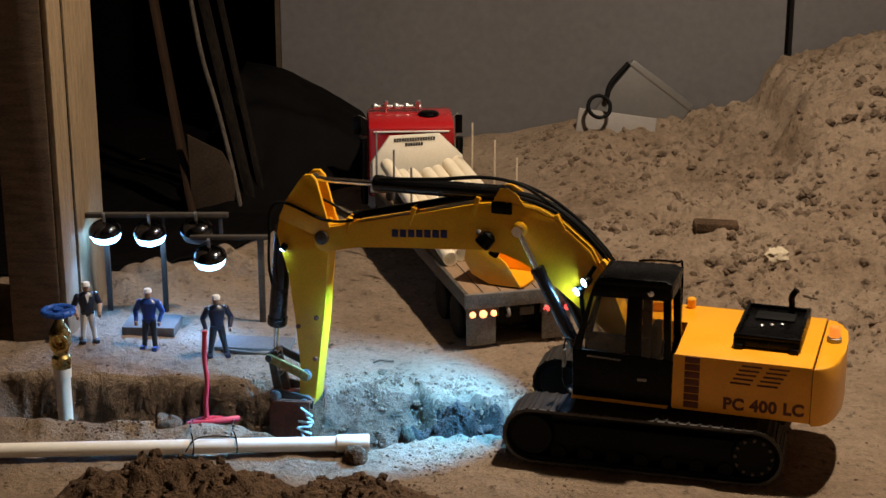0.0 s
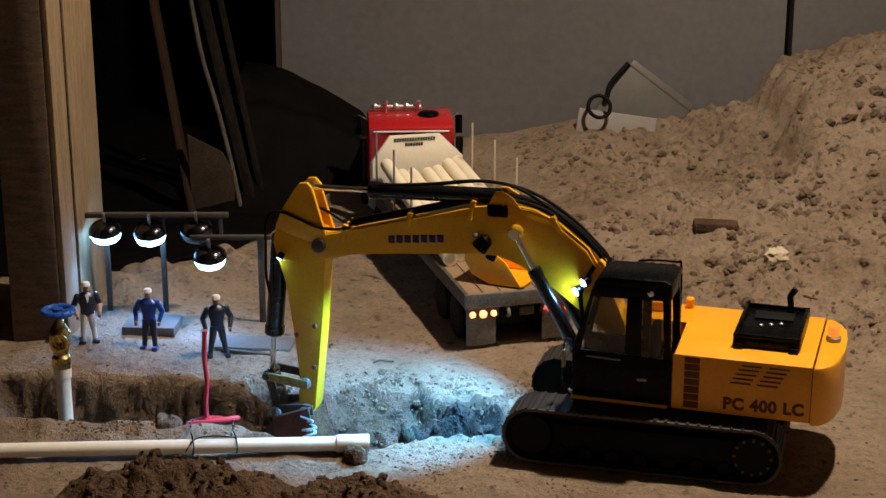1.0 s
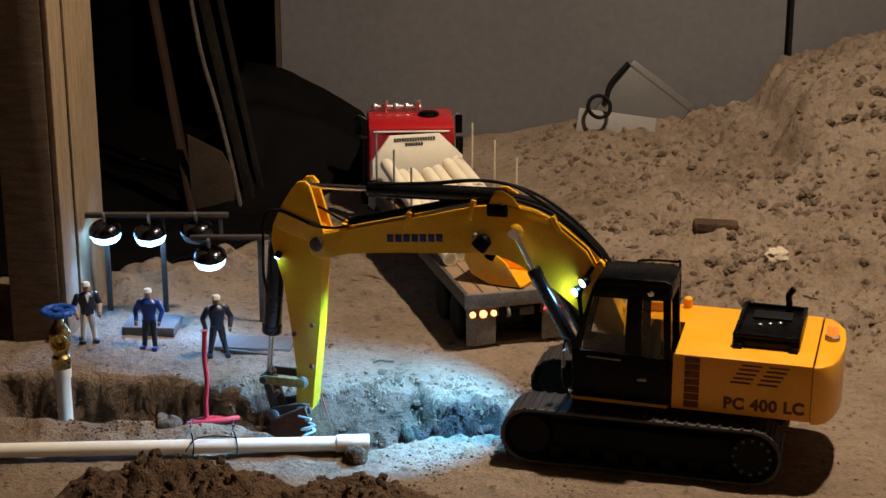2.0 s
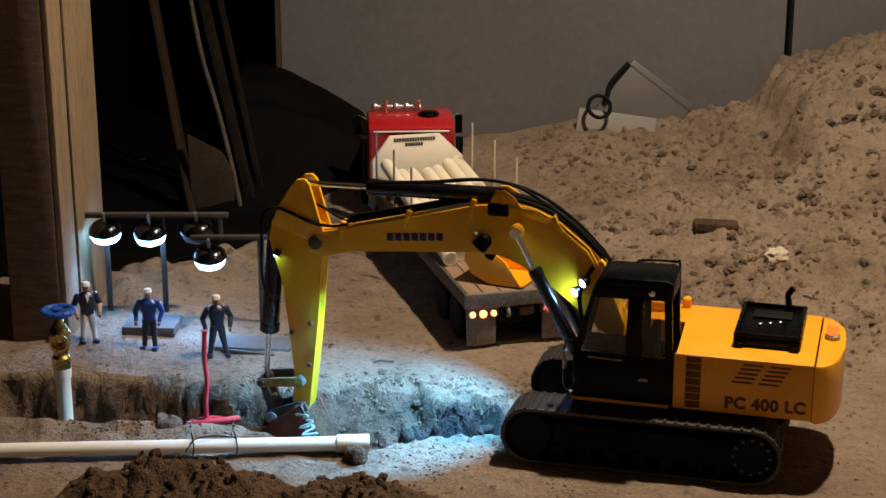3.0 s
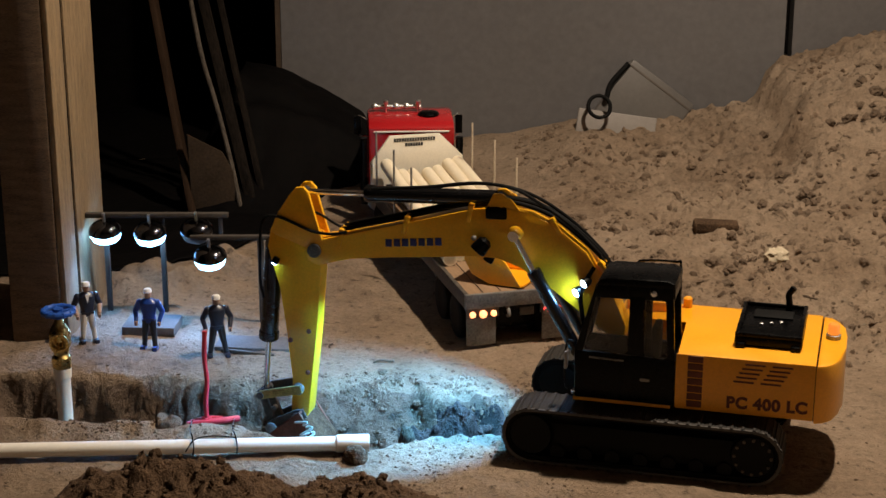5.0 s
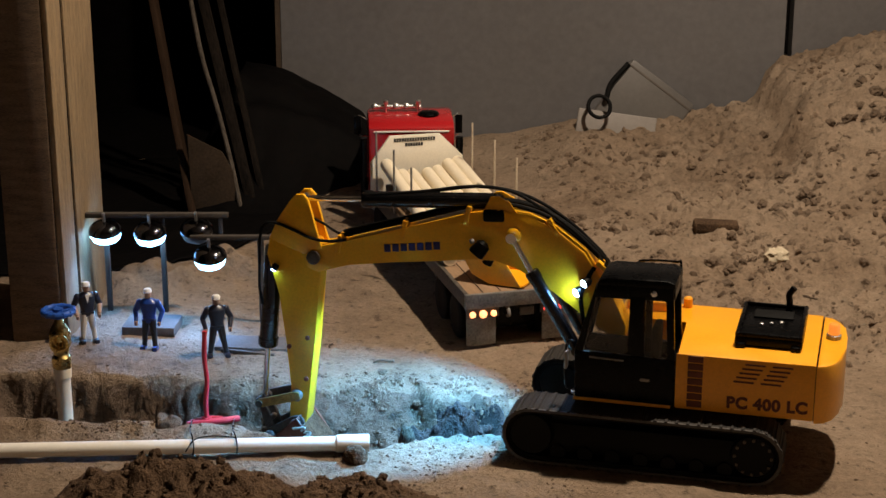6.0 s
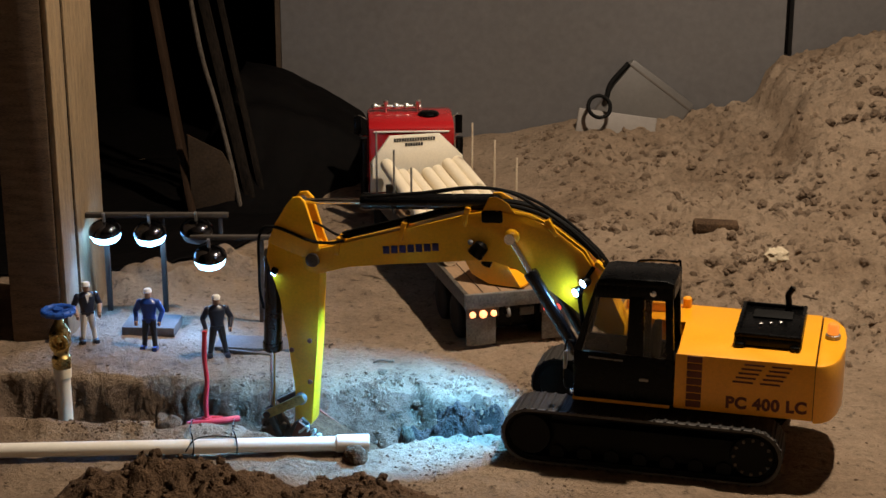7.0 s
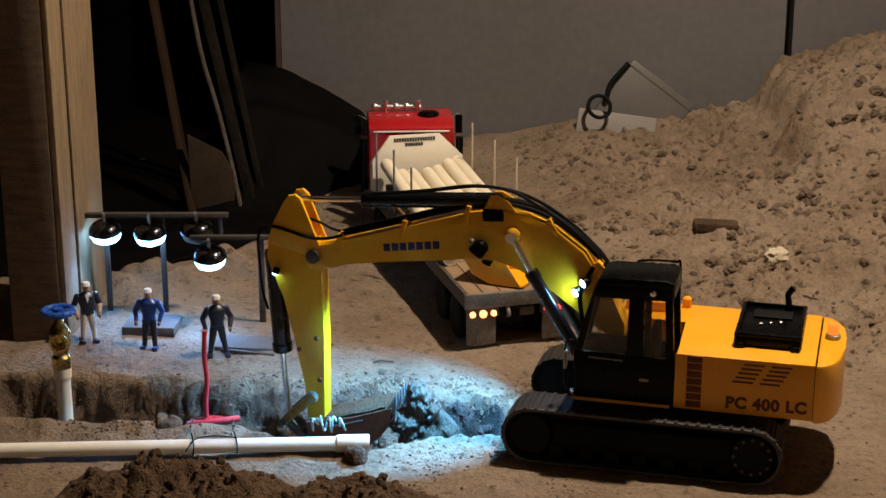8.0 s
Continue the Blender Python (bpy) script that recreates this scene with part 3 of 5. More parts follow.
def cab(root):
    y0, y1 = 0.021, 0.0945
    bm = B()

    bars = []

    def bar(pts, ya, yb):
        bars.append(prism(B(), pts, ya, yb, 0.0008))
    for ya, yb in ((y1 - 0.006, y1), (y0, y0 + 0.006)):
        bar([(-0.037, 0.087), (0.088, 0.087), (0.0895, 0.149), (-0.036, 0.146)], ya, yb)
        bar([(0.0895, 0.149), (0.079, 0.149), (0.0635, 0.226), (0.064, 0.238)], ya, yb)
        bar([(0.0235, 0.149), (0.0025, 0.148), (0.0025, 0.226), (0.0215, 0.226)], ya, yb)
        bar([(-0.0265, 0.147), (-0.036, 0.146), (-0.032, 0.226), (-0.0225, 0.226)], ya, yb)
        bar([(-0.032, 0.2225), (0.066, 0.2205), (0.0625, 0.238), (-0.0315, 0.240)], ya, yb)
    # rear and front frames
    ym, yw = (y0 + y1) / 2, y1 - y0 - 0.0125
    plan_prism(bm, [(-0.037, y0 + 0.0065), (0.088, y0 + 0.0065), (0.088, y1 - 0.0065), (-0.037, y1 - 0.0065)], 0.0868, 0.092)
    rear = box(B(), (-0.0345, ym, 0.118), (0.005, yw, 0.052))
    rear_top = box(B(), (-0.0305, ym, 0.231), (0.005, yw, 0.014))
    nose = box(B(), (0.0865, ym, 0.104), (0.005, yw, 0.022))
    bars_more = (("rear_panel", rear), ("rear_rail", rear_top), ("nose_panel", nose))
    body = part("cab", bm, BLACK, root, "glossy black cab frame with large windows")
    MOVING["cab"] = body
    for k, one in enumerate(bars):
        part(("door_panel", "front_pillar", "door_pillar", "rear_pillar", "top_rail")[k % 5], one, BLACK, body)
    roof = prism(B(), [(-0.034, 0.2385), (0.0645, 0.2365), (0.0600, 0.2445), (0.05, 0.2475), (-0.024, 0.249), (-0.033, 0.2455)], y0 - 0.001, y1 + 0.001, 0.003)
    part("roof", roof, BLACK, body)
    for ya in (y1 - 0.004, y0 + 0.002):
        part("side_window", prism(B(), [(0.0785, 0.149), (0.0235, 0.149), (0.0215, 0.2222), (0.0645, 0.2212)], ya, ya + 0.0014), WINDOW, body)
        part("rear_side_window", prism(B(), [(0.0025, 0.148), (-0.0265, 0.147), (-0.0225, 0.2245), (0.0025, 0.2232)], ya, ya + 0.0014), WINDOW, body)
    for name, one in bars_more:
        part(name, one, BLACK, body)
    seat = box(B(), (0.012, 0.053, 0.128), (0.032, 0.04, 0.012), 0.004)
    box(seat, (-0.008, 0.053, 0.155), (0.010, 0.04, 0.05), 0.004)
    part("seat", seat, RUBBER, body)
    part("window_rail", rod(B(), (0.070, y1 + 0.002, 0.1425), (0.027, y1 + 0.002, 0.1415), 0.0013, seg=8), STEEL, body)
    part("door_handle", box(B(), (0.0, y1 + 0.001, 0.118), (0.012, 0.003, 0.004), 0.001), STEEL, body)
    part("lamp", lathe(B(), [(0.004, 0), (0.004, 0.003), (0.001, 0.004)], 10, pose(-0.008, y1 + 0.0012, 0.2325, -90, 0, 0)), CHROME, body)
    part("mirror", box(B(), (0.1, y1 - 0.002, 0.135), (0.004, 0.010, 0.024), 0.0015), STEEL, body)
    part("mirror_arm", tube(B(), [(0.0905, y1 - 0.004, 0.16), (0.1, y1 - 0.002, 0.155), (0.1, y1 - 0.002, 0.10), (0.088, y1 - 0.004, 0.098)], 0.0012, 6), BLACK, body)


def boom(root):
    def q(*pts):
        return [(x - FOOT.x, z - FOOT.z) for x, z in pts]
    w = 0.0175
    bm = B()
    prism(bm, q((0.470, 0.236), (0.466, 0.222), (0.452, 0.216), (0.406, 0.228), (0.345, 0.2335), (0.282, 0.2375), (0.235, 0.2415), (0.205, 0.2415), (0.175, 0.231),
                (0.130, 0.200), (0.085, 0.165), (0.052, 0.137), (0.038, 0.142), (0.036, 0.158), (0.052, 0.195), (0.088, 0.255), (0.128, 0.287), (0.160, 0.302),
                (0.199, 0.3085), (0.237, 0.304), (0.328, 0.281), (0.421, 0.258), (0.462, 0.250)), -w, w, 0.0016)
    body = part("boom", bm, YELLOW, root, "bent yellow boom with welded plates")
    MOVING["boom"] = body
    for s in (-1, 1):
        part("pin_boss", lathe(B(), [(0.0095, 0), (0.0095, 0.004), (0.007, 0.0055), (0.001, 0.0055)], 18, pose(ARMPIN.x - FOOT.x, s * w, ARMPIN.z - FOOT.z, -90 * s, 0, 0)), DARKSTEEL, body)
        part("pin_boss", lathe(B(), [(0.010, 0), (0.010, 0.006), (0.007, 0.008), (0.001, 0.008)], 18,
                               pose(BOOMCYL_TOP.x - FOOT.x, s * w, BOOMCYL_TOP.z - FOOT.z, -90 * s, 0, 0)), YELLOW, body)
        bk = prism(B(), q((0.222, 0.302), (0.176, 0.304), (0.186, 0.318), (0.200, 0.326), (0.210, 0.325)), s * 0.013 - 0.002, s * 0.013 + 0.002, 0.0005)
        part("cylinder_bracket", bk, YELLOW, body)
    # hose clamps on the top edge
    for x, z, tilt in ((0.418, 0.262, 12), (0.327, 0.284, 14), (0.240, 0.305, 12), (0.131, 0.292, -32), (0.068, 0.238, -48)):
        m = pose(x - FOOT.x, 0, z - FOOT.z, 0, -tilt, 0)
        cl = box(B(), (0, 0, 0.002), (0.007, 0.038, 0.009), 0.0012, m)
        box(cl, (0, 0.0185, -0.009), (0.006, 0.0025, 0.018), 0.0008, m)
        part("hose_clamp", cl, YELLOW, body)
    # hoses over the boom
    for y, lift in ((0.008, 0.0), (-0.002, 0.002), (-0.011, 0.001)):
        pts = [(0.045, 0.20), (0.068, 0.242), (0.098, 0.272), (0.131, 0.296), (0.165, 0.3095), (0.2, 0.314), (0.240, 0.310), (0.327, 0.288), (0.418, 0.266)]
        part("hydraulic_hose", tube(B(), [(x - FOOT.x, y, z - FOOT.z + lift) for x, z in pts], 0.0028, 8), RUBBER, body)
    for y, top in ((0.012, 0.338), (-0.006, 0.333)):
        pts = [(0.07, 0.25), (0.105, 0.284), (0.145, 0.312), (0.185, top - 0.005), (0.235, top), (0.30, top - 0.008), (0.375, top - 0.014)]
        part("hydraulic_hose", tube(B(), [(x - FOOT.x, y, z - FOOT.z) for x, z in pts], 0.0022, 8), RUBBER, body)
    # side lamp without a lens; an emitter added under the bend gives its light
    side = part("side_lamp", lathe(B(), [(0.004, -0.013), (0.0095, -0.009), (0.0112, 0.006), (0.0102, 0.008), (0.002, 0.004)], 18,
                                   Matrix.Translation((0.2245 - FOOT.x, w + 0.0105, 0.2575 - FOOT.z)) @ Vector((0.62, 0.25, -0.74)).to_track_quat("Z", "Y").to_matrix().to_4x4()), BLACK, body)
    part("reflector", lathe(B(), [(0.0035, 0), (0.0035, 0.002), (0.001, 0.003)], 10, pose(0.2335 - FOOT.x, w + 0.010, 0.2685 - FOOT.z, -60, 0, 0)), STEEL, side)
    m = Matrix.Translation((0.219 - FOOT.x, -0.006, 0.2365 - FOOT.z)) @ Vector((0.50, 0.05, -0.865)).to_track_quat("Z", "Y").to_matrix().to_4x4()
    lampbody = part("hidden_emitter", lathe(B(), [(0.004, -0.006), (0.0062, -0.004), (0.0070, 0.0092), (0.0065, 0.0092), (0.0060, 0.001), (0.0005, 0.0005)], 24, m), BLACK, body)
    part("lens", lathe(B(), [(0.0014, 0.0012), (0.0010, 0.0018), (0.0003, 0.0020)], 18, m), LEDHIDDEN, lampbody, "glowing cold white lens")
    part("hose_manifold", box(B(), (0.206 - FOOT.x, 0, 0.300 - FOOT.z), (0.030, 0.0385, 0.017), 0.004), BLACK, body)
    # plain blue bars where the maker's name stands
    for k in range(7):
        x = 0.3560 - 0.0113 * k
        z = 0.2475 + 0.0009 * k
        part("blue_mark", box(B(), (x - 0.004 - FOOT.x, w + 0.0004, z + 0.0055 - FOOT.z), (0.0088, 0.0012, 0.0105), 0.0005), NAVY, body)


def arm(root):
    def q(*pts):
        return [(x - ARMPIN.x, z - ARMPIN.z) for x, z in pts]
    w = 0.0145
    bm = B()
    prism(bm, q((0.446, 0.243), (0.449, 0.215), (0.4575, 0.120), (0.4715, 0.0), (0.478, -0.012), (0.490, -0.013), (0.497, -0.002), (0.4935, 0.05), (0.500, 0.12), (0.5065, 0.18),
                (0.520, 0.222), (0.524, 0.236), (0.519, 0.262), (0.500, 0.262), (0.464, 0.262), (0.452, 0.257)), -w, w, 0.0014)
    body = part("arm", bm, YELLOW, root, "tapered yellow dipper arm with dirt specks")
    MOVING["arm"] = body
    for s in (-1, 1):
        ear = prism(B(), q((0.519, 0.258), (0.508, 0.284), (0.489, 0.312), (0.480, 0.322), (0.470, 0.323), (0.463, 0.316), (0.4515, 0.272), (0.444, 0.250), (0.47, 0.24)),
                    s * (w + 0.0005) - 0.0028, s * (w + 0.0005) + 0.0028, 0.0008)
        part("ear_plate", ear, YELLOW, body)
        part("pin_boss", lathe(B(), [(0.0085, 0), (0.0085, 0.005), (0.006, 0.007), (0.001, 0.007)], 16, pose(LINKPIN.x - ARMPIN.x, s * w, LINKPIN.z - ARMPIN.z, -90 * s, 0, 0)), STEEL, body)
        part("pin_boss", lathe(B(), [(0.0105, 0), (0.0105, 0.006), (0.007, 0.008), (0.001, 0.008)], 16, pose(BUCKETPIN.x - ARMPIN.x, s * w, BUCKETPIN.z - ARMPIN.z, -90 * s, 0, 0)), STEEL, body)
        part("cylinder_lug", prism(B(), q((0.512, 0.222), (0.528, 0.238), (0.526, 0.247), (0.515, 0.252), (0.508, 0.245)), s * 0.011 - 0.002, s * 0.011 + 0.002), DARKSTEEL, body)
    for x, z in ((0.468, 0.12), (0.495, 0.105), (0.471, 0.06)):
        part("bolt", lathe(B(), [(0.0035, 0), (0.0035, 0.002), (0.001, 0.003)], 8, pose(x - ARMPIN.x, w, z - ARMPIN.z, -90, 0, 0)), RUSTRED, body)
    # slack hoses from the boom over to the bucket ram
    for y, sag in ((0.020, 0.0),):
        pts = [(0.410, 0.266), (0.432, 0.262), (0.458, 0.264), (0.485, 0.274), (0.507, 0.281), (0.523, 0.279), (0.531, 0.262), (0.533, 0.225), (0.534, 0.19), (0.530, 0.165)]
        part("hydraulic_hose", tube(B(), [(x - ARMPIN.x, y, z - ARMPIN.z - sag) for x, z in pts], 0.0020, 8), RUBBER, body)
    pts = [(0.470, 0.285), (0.452, 0.278), (0.43, 0.266), (0.408, 0.262)]
    part("hydraulic_hose", tube(B(), [(x - ARMPIN.x, -0.008, z - ARMPIN.z) for x, z in pts], 0.0018, 8), RUBBER, body)
    lampm = Matrix.Translation((0.5115 - ARMPIN.x, w + 0.006, 0.218 - ARMPIN.z)) @ Vector((0.45, 0.30, -0.84)).to_track_quat("Z", "Y").to_matrix().to_4x4()
    lp = part("arm_lamp", lathe(B(), [(0.004, -0.006), (0.0052, -0.003), (0.0045, 0.003)], 12, lampm), BLACK, body)
    part("lens", lathe(B(), [(0.0036, 0.0032), (0.003, 0.0042), (0.0005, 0.0046)], 12, lampm), LEDARM, lp, "glowing cold white lens")


def bucket(root):
    def curl(pts):
        c, s = math.cos(radians(16)), math.sin(radians(16))
        return [(c * x + s * z, -s * x + c * z) for x, z in pts]
    bm = B()
    outer = [(-0.012, 0.006), (0.046, 0.008), (0.052, -0.004), (0.054, -0.030), (0.049, -0.060), (0.038, -0.090), (0.022, -0.112), (0.004, -0.124)]
    inner = [(0.004, -0.1215), (0.020, -0.109), (0.035, -0.087), (0.0455, -0.059), (0.0505, -0.030), (0.048, -0.008), (0.042, 0.004), (-0.012, 0.0025)]
    prism(bm, curl(outer + inner), -0.029, 0.029)
    shell = part("bucket", bm, RUSTRED, root, "worn red-brown digging bucket with steel teeth")
    MOVING["bucket"] = shell
    side = [(-0.012, 0.006), (0.045, 0.007), (0.050, -0.006), (0.0525, -0.030), (0.0475, -0.060), (0.0365, -0.088), (0.021, -0.110), (0.003, -0.122), (0.0, -0.06)]
    for s in (-1, 1):
        part("side_plate", prism(B(), curl(side), s * 0.0306 - 0.0016, s * 0.0306 + 0.0016, 0.0005), RUSTRED, shell)
        part("hinge_ear", prism(B(), [(-0.013, -0.004), (-0.012, 0.008), (0.0, 0.012), (0.043, 0.010), (0.054, 0.002), (0.05, -0.008)], s * 0.021 - 0.002, s * 0.021 + 0.002, 0.0006), DARKSTEEL, shell)
        for x in (0.0, EAR):
            part("pin", lathe(B(), [(0.0082, 0), (0.0082, 0.004), (0.005, 0.0055), (0.0008, 0.0055)], 14, pose(x, s * 0.023, 0, -90 * s, 0, 0)), STEEL, shell)
    # soil packed into the bucket
    fill = prism(B(), curl([(-0.006, 0.001), (0.040, 0.002), (0.047, -0.010), (0.049, -0.030), (0.044, -0.059), (0.034, -0.086), (0.018, -0.106), (0.001, -0.112), (-0.001, -0.085), (-0.004, -0.06), (-0.006, -0.03)]), -0.0285, 0.0285)
    bmesh.ops.subdivide_edges(fill, edges=fill.edges[:], cuts=4, use_grid_fill=True)
    for v in fill.verts:
        v.co.x -= 0.004 * max(0.0, noise.noise(v.co * 60)) * (v.co.x < 0.0)
    part("packed_soil", fill, DARKSOIL, shell, "damp soil packed in the bucket")
    # bent wire wound round the hinge
    wire = [(-0.010 + 0.011 * math.cos(k * 2.4), 0.034 + 0.006 * math.sin(k * 1.7), -0.002 - 0.0036 * k) for k in range(14)]
    part("bent_wire", tube(B(), wire, 0.0017, 8), PVCCLEAN, shell, "white plastic-coated bent wire")
    part("grab_wire", tube(B(), [(-0.004, 0.0335, -0.020), (-0.008, 0.0345, -0.045), (-0.014, 0.0335, -0.075)], 0.0011, 6), STEEL, shell)
    for k in range(5):
        y = -0.025 + 0.0125 * k
        part("tooth", prism(B(), curl([(0.014, -0.1195), (0.004, -0.1145), (-0.012, -0.1340), (0.004, -0.1275)]), y - 0.0042, y + 0.0042, 0.0008), STEEL, shell)


def ram(root, name, length, r, rodlen, rr):
    """A hydraulic ram in two parts, each along +x from its own pin."""
    bm = B()
    rod(bm, (0.004, 0, 0), (length, 0, 0), r, seg=20)
    lathe(bm, [(r * 1.12, -0.004), (r * 1.12, 0.006), (r, 0.008)], 20, pose(length - 0.004, 0, 0, 0, 90, 0))
    rod(bm, (0, -r * 0.9, 0), (0, r * 0.9, 0), r * 0.75, seg=14)
    body = part(name + "_cylinder", bm, GLOSSBLACK, root)
    MOVING[name + "_cylinder"] = body
    bm = B()
    rod(bm, (0, 0, 0), (rodlen, 0, 0), rr, seg=14)
    rod(bm, (0, -rr * 1.6, 0), (0, rr * 1.6, 0), rr * 1.7, seg=14)
    MOVING[name + "_rod"] = part(name + "_rod", bm, CHROME, root, "bare steel piston rod")


DIRTYYELLOW = mat("dirty_yellow_paint", (0.40, 0.25, 0.07), 0.7, 0, 0.45, 120, 500, 0.3, 0.0006)


def links(root):
    for s, name in ((1, "tie_link"), (-1, "tie_link_far")):
        bm = B()
        y = s * 0.0195
        prism(bm, [(-0.006, -0.005), (-0.006, 0.005), (0.0, 0.0065), (LINK, 0.006), (LINK + 0.006, 0.003), (LINK + 0.006, -0.003), (LINK, -0.006), (0.0, -0.0065)], y - 0.0025, y + 0.0025, 0.0008)
        MOVING[name] = part("tie_link", bm, DIRTYYELLOW if s > 0 else DARKSTEEL, root)
    bm = B()
    for s in (-1, 1):
        prism(bm, [(-0.006, -0.004), (-0.006, 0.005), (HLINK, 0.006), (HLINK + 0.006, 0.0), (HLINK, -0.006)], s * 0.013 - 0.003, s * 0.013 + 0.003, 0.0008)
    rod(bm, (0, -0.024, 0), (0, 0.024, 0), 0.005)
    rod(bm, (0.03, -0.012, 0), (0.03, 0.012, 0), 0.004)
    MOVING["bucket_link"] = part("bucket_link", bm, DARKSTEEL, root)


def excavator():
    root = thing("excavator", MACHINE, "yellow and black radio-controlled model excavator digging a trench", "model excavator")
    for s in (-1, 1):
        track(root, s * 0.091)
    house(root)
    cab(root)
    boom(root)
    arm(root)
    bucket(root)
    ram(root, "arm", 0.178, 0.0105, 0.12, 0.004)
    ram(root, "bucket", 0.139, 0.0125, 0.10, 0.0042)
    for s in ("near", "far"):
        ram(root, s + "_boom", 0.115, 0.0085, 0.10, 0.0042)
    links(root)
    MOVING["root"] = root
    for name in ("near_boom", "far_boom"):
        for kind in ("_cylinder", "_rod"):
            MOVING[name + kind].name = "boom" + kind
    return root


excavator()


# ---- the lorry with its flat bed: x forward, y to its left, z up ----
LORRY = pose(0.115, 2.354, 0.0, 0, 0, 105)


def wheel(root, x, y, name="wheel", lift=0.0):
    s = math.copysign(1, y)
    m = pose(x, y, 0.036 + lift, -90 * s, 0, 0)
    tyre = part(name, lathe(B(), [(0.020, -0.011), (0.031, -0.011), (0.0345, -0.009), (0.036, -0.004), (0.036, 0.004), (0.0345, 0.009), (0.031, 0.011), (0.020, 0.011)], 28, m), RUBBER, root)
    part("rim", lathe(B(), [(0.020, -0.009), (0.020, 0.010), (0.0175, 0.0085), (0.016, 0.004), (0.008, 0.003), (0.007, 0.008), (0.001, 0.009)], 24, m), ALU, tyre)


def lorry():
    root = thing("flatbed_trailer", LORRY, "model flatbed lorry trailer with a plywood bed carrying pipes", "model truck")
    bm = box(B(), (0.303, 0, 0.0865), (0.598, 0.158, 0.007), 0.001)
    bed = part("bed", bm, DECK, root, "worn plywood bed")
    for k in range(5):
        part("bed_seam", box(B(), (0.303, -0.056 + 0.028 * k, 0.0905), (0.594, 0.0012, 0.0012)), WOODBOARD, bed)
    for s in (-1, 1):
        part("side_rail", box(B(), (0.303, s * 0.0825, 0.080), (0.600, 0.007, 0.022), 0.0012), DARKSTEEL, root)
        part("chassis_rail", box(B(), (0.33, s * 0.028, 0.064), (0.64, 0.010, 0.026), 0.001), BLACK, root)
        # mudflap with its lamp bar
        flap = part("mudflap", box(B(), (0.002, s * 0.0595, 0.032), (0.003, 0.046, 0.046), 0.001), DULLPLATE, root, "dull metal mudflap")
        part("lamp_trim", box(B(), (-0.001, s * 0.058, 0.0690), (0.006, 0.050, 0.0016)), CHROME, root)
        part("lamp_bar", box(B(), (0.000, s * 0.058, 0.0605), (0.006, 0.050, 0.015), 0.001), DARKSTEEL, root)
        for k in range(3):
            lamp_m = pose(-0.0035, s * 0.058 + (k - 1) * 0.0165 * s, 0.0595, 0, -90, 0)
            part("tail_lamp", lathe(B(), [((0.0058, 0.0046)[k != 1], 0), ((0.0058, 0.0046)[k != 1], 0.003), (0.003, 0.0045), (0.0005, 0.005)], 16, lamp_m), TAILWARM if s > 0 else TAILRED, root)
        for x in (0.068, 0.156, 0.60):
            wheel(root, x, s * 0.071)
            wheel(root, x, s * 0.047)
        for x, top in ((0.598, 0.206), (0.460, 0.205), (0.336, 0.204)) if s > 0 else ((0.552, 0.223), (0.412, 0.223), (0.286, 0.222)):
            part("stake", box(B(), (x, s * 0.0835, (0.075 + top) / 2), (0.0034, 0.0034, top - 0.075), 0.0008), BARESTICK if s < 0 else STEEL, root)
        part("mud_arch", box(B(), (0.112, s * 0.060, 0.0755), (0.19, 0.04, 0.004), 0.001), BLACK, root)
    part("rear_beam", box(B(), (-0.001, 0, 0.0795), (0.007, 0.172, 0.0225), 0.001), DULLPLATE, root)
    for x in (0.03, 0.112, 0.21, 0.32, 0.43):
        part("cross_member", box(B(), (x, 0, 0.062), (0.012, 0.150, 0.020), 0.001), BLACK, root)
    # black panel added between the flaps in place of the shade under the bed
    part("shade_panel", box(B(), (0.036, 0, 0.040), (0.004, 0.074, 0.036), 0.001), BLACK, root)
    part("rear_plate", box(B(), (0.0005, -0.012, 0.0575), (0.004, 0.022, 0.013), 0.001), DARKSTEEL, root)
    for y in (0.018, -0.040):
        part("tow_hook", tube(B(), [(0.004, y, 0.066), (-0.004, y, 0.062), (-0.006, y, 0.056), (0.0, y, 0.052)], 0.003, 8), STEEL, root)
    for x in (0.068, 0.156, 0.60):
        part("axle", rod(B(), (x, -0.07, 0.036), (x, 0.07, 0.036), 0.005, seg=10), BLACK, root)
    # headboard: a cut-corner board with two lines of illegible marks
    bm = B()
    prism(bm, [(0.0, 0.090), (0.0, 0.146), (0.036, 0.1935), (0.130, 0.1935), (0.174, 0.150), (0.174, 0.090)], -0.003, 0.003, 0.0006)
    board = part("headboard", bm, CREAM, root, "cream cut-corner headboard")
    board.matrix_basis = pose(0.612, 0.092, 0, 0, 0, -90)
    for k in range(16):
        part("dark_mark", box(B(), (0.0455 + 0.0049 * k, -0.0033, 0.1855), (0.0037, 0.0012, 0.0068)), INK, board)
    for k in range(7):
        part("dark_mark", box(B(), (0.0665 + 0.0049 * k, -0.0033, 0.1765), (0.0037, 0.0012, 0.0060)), INK, board)


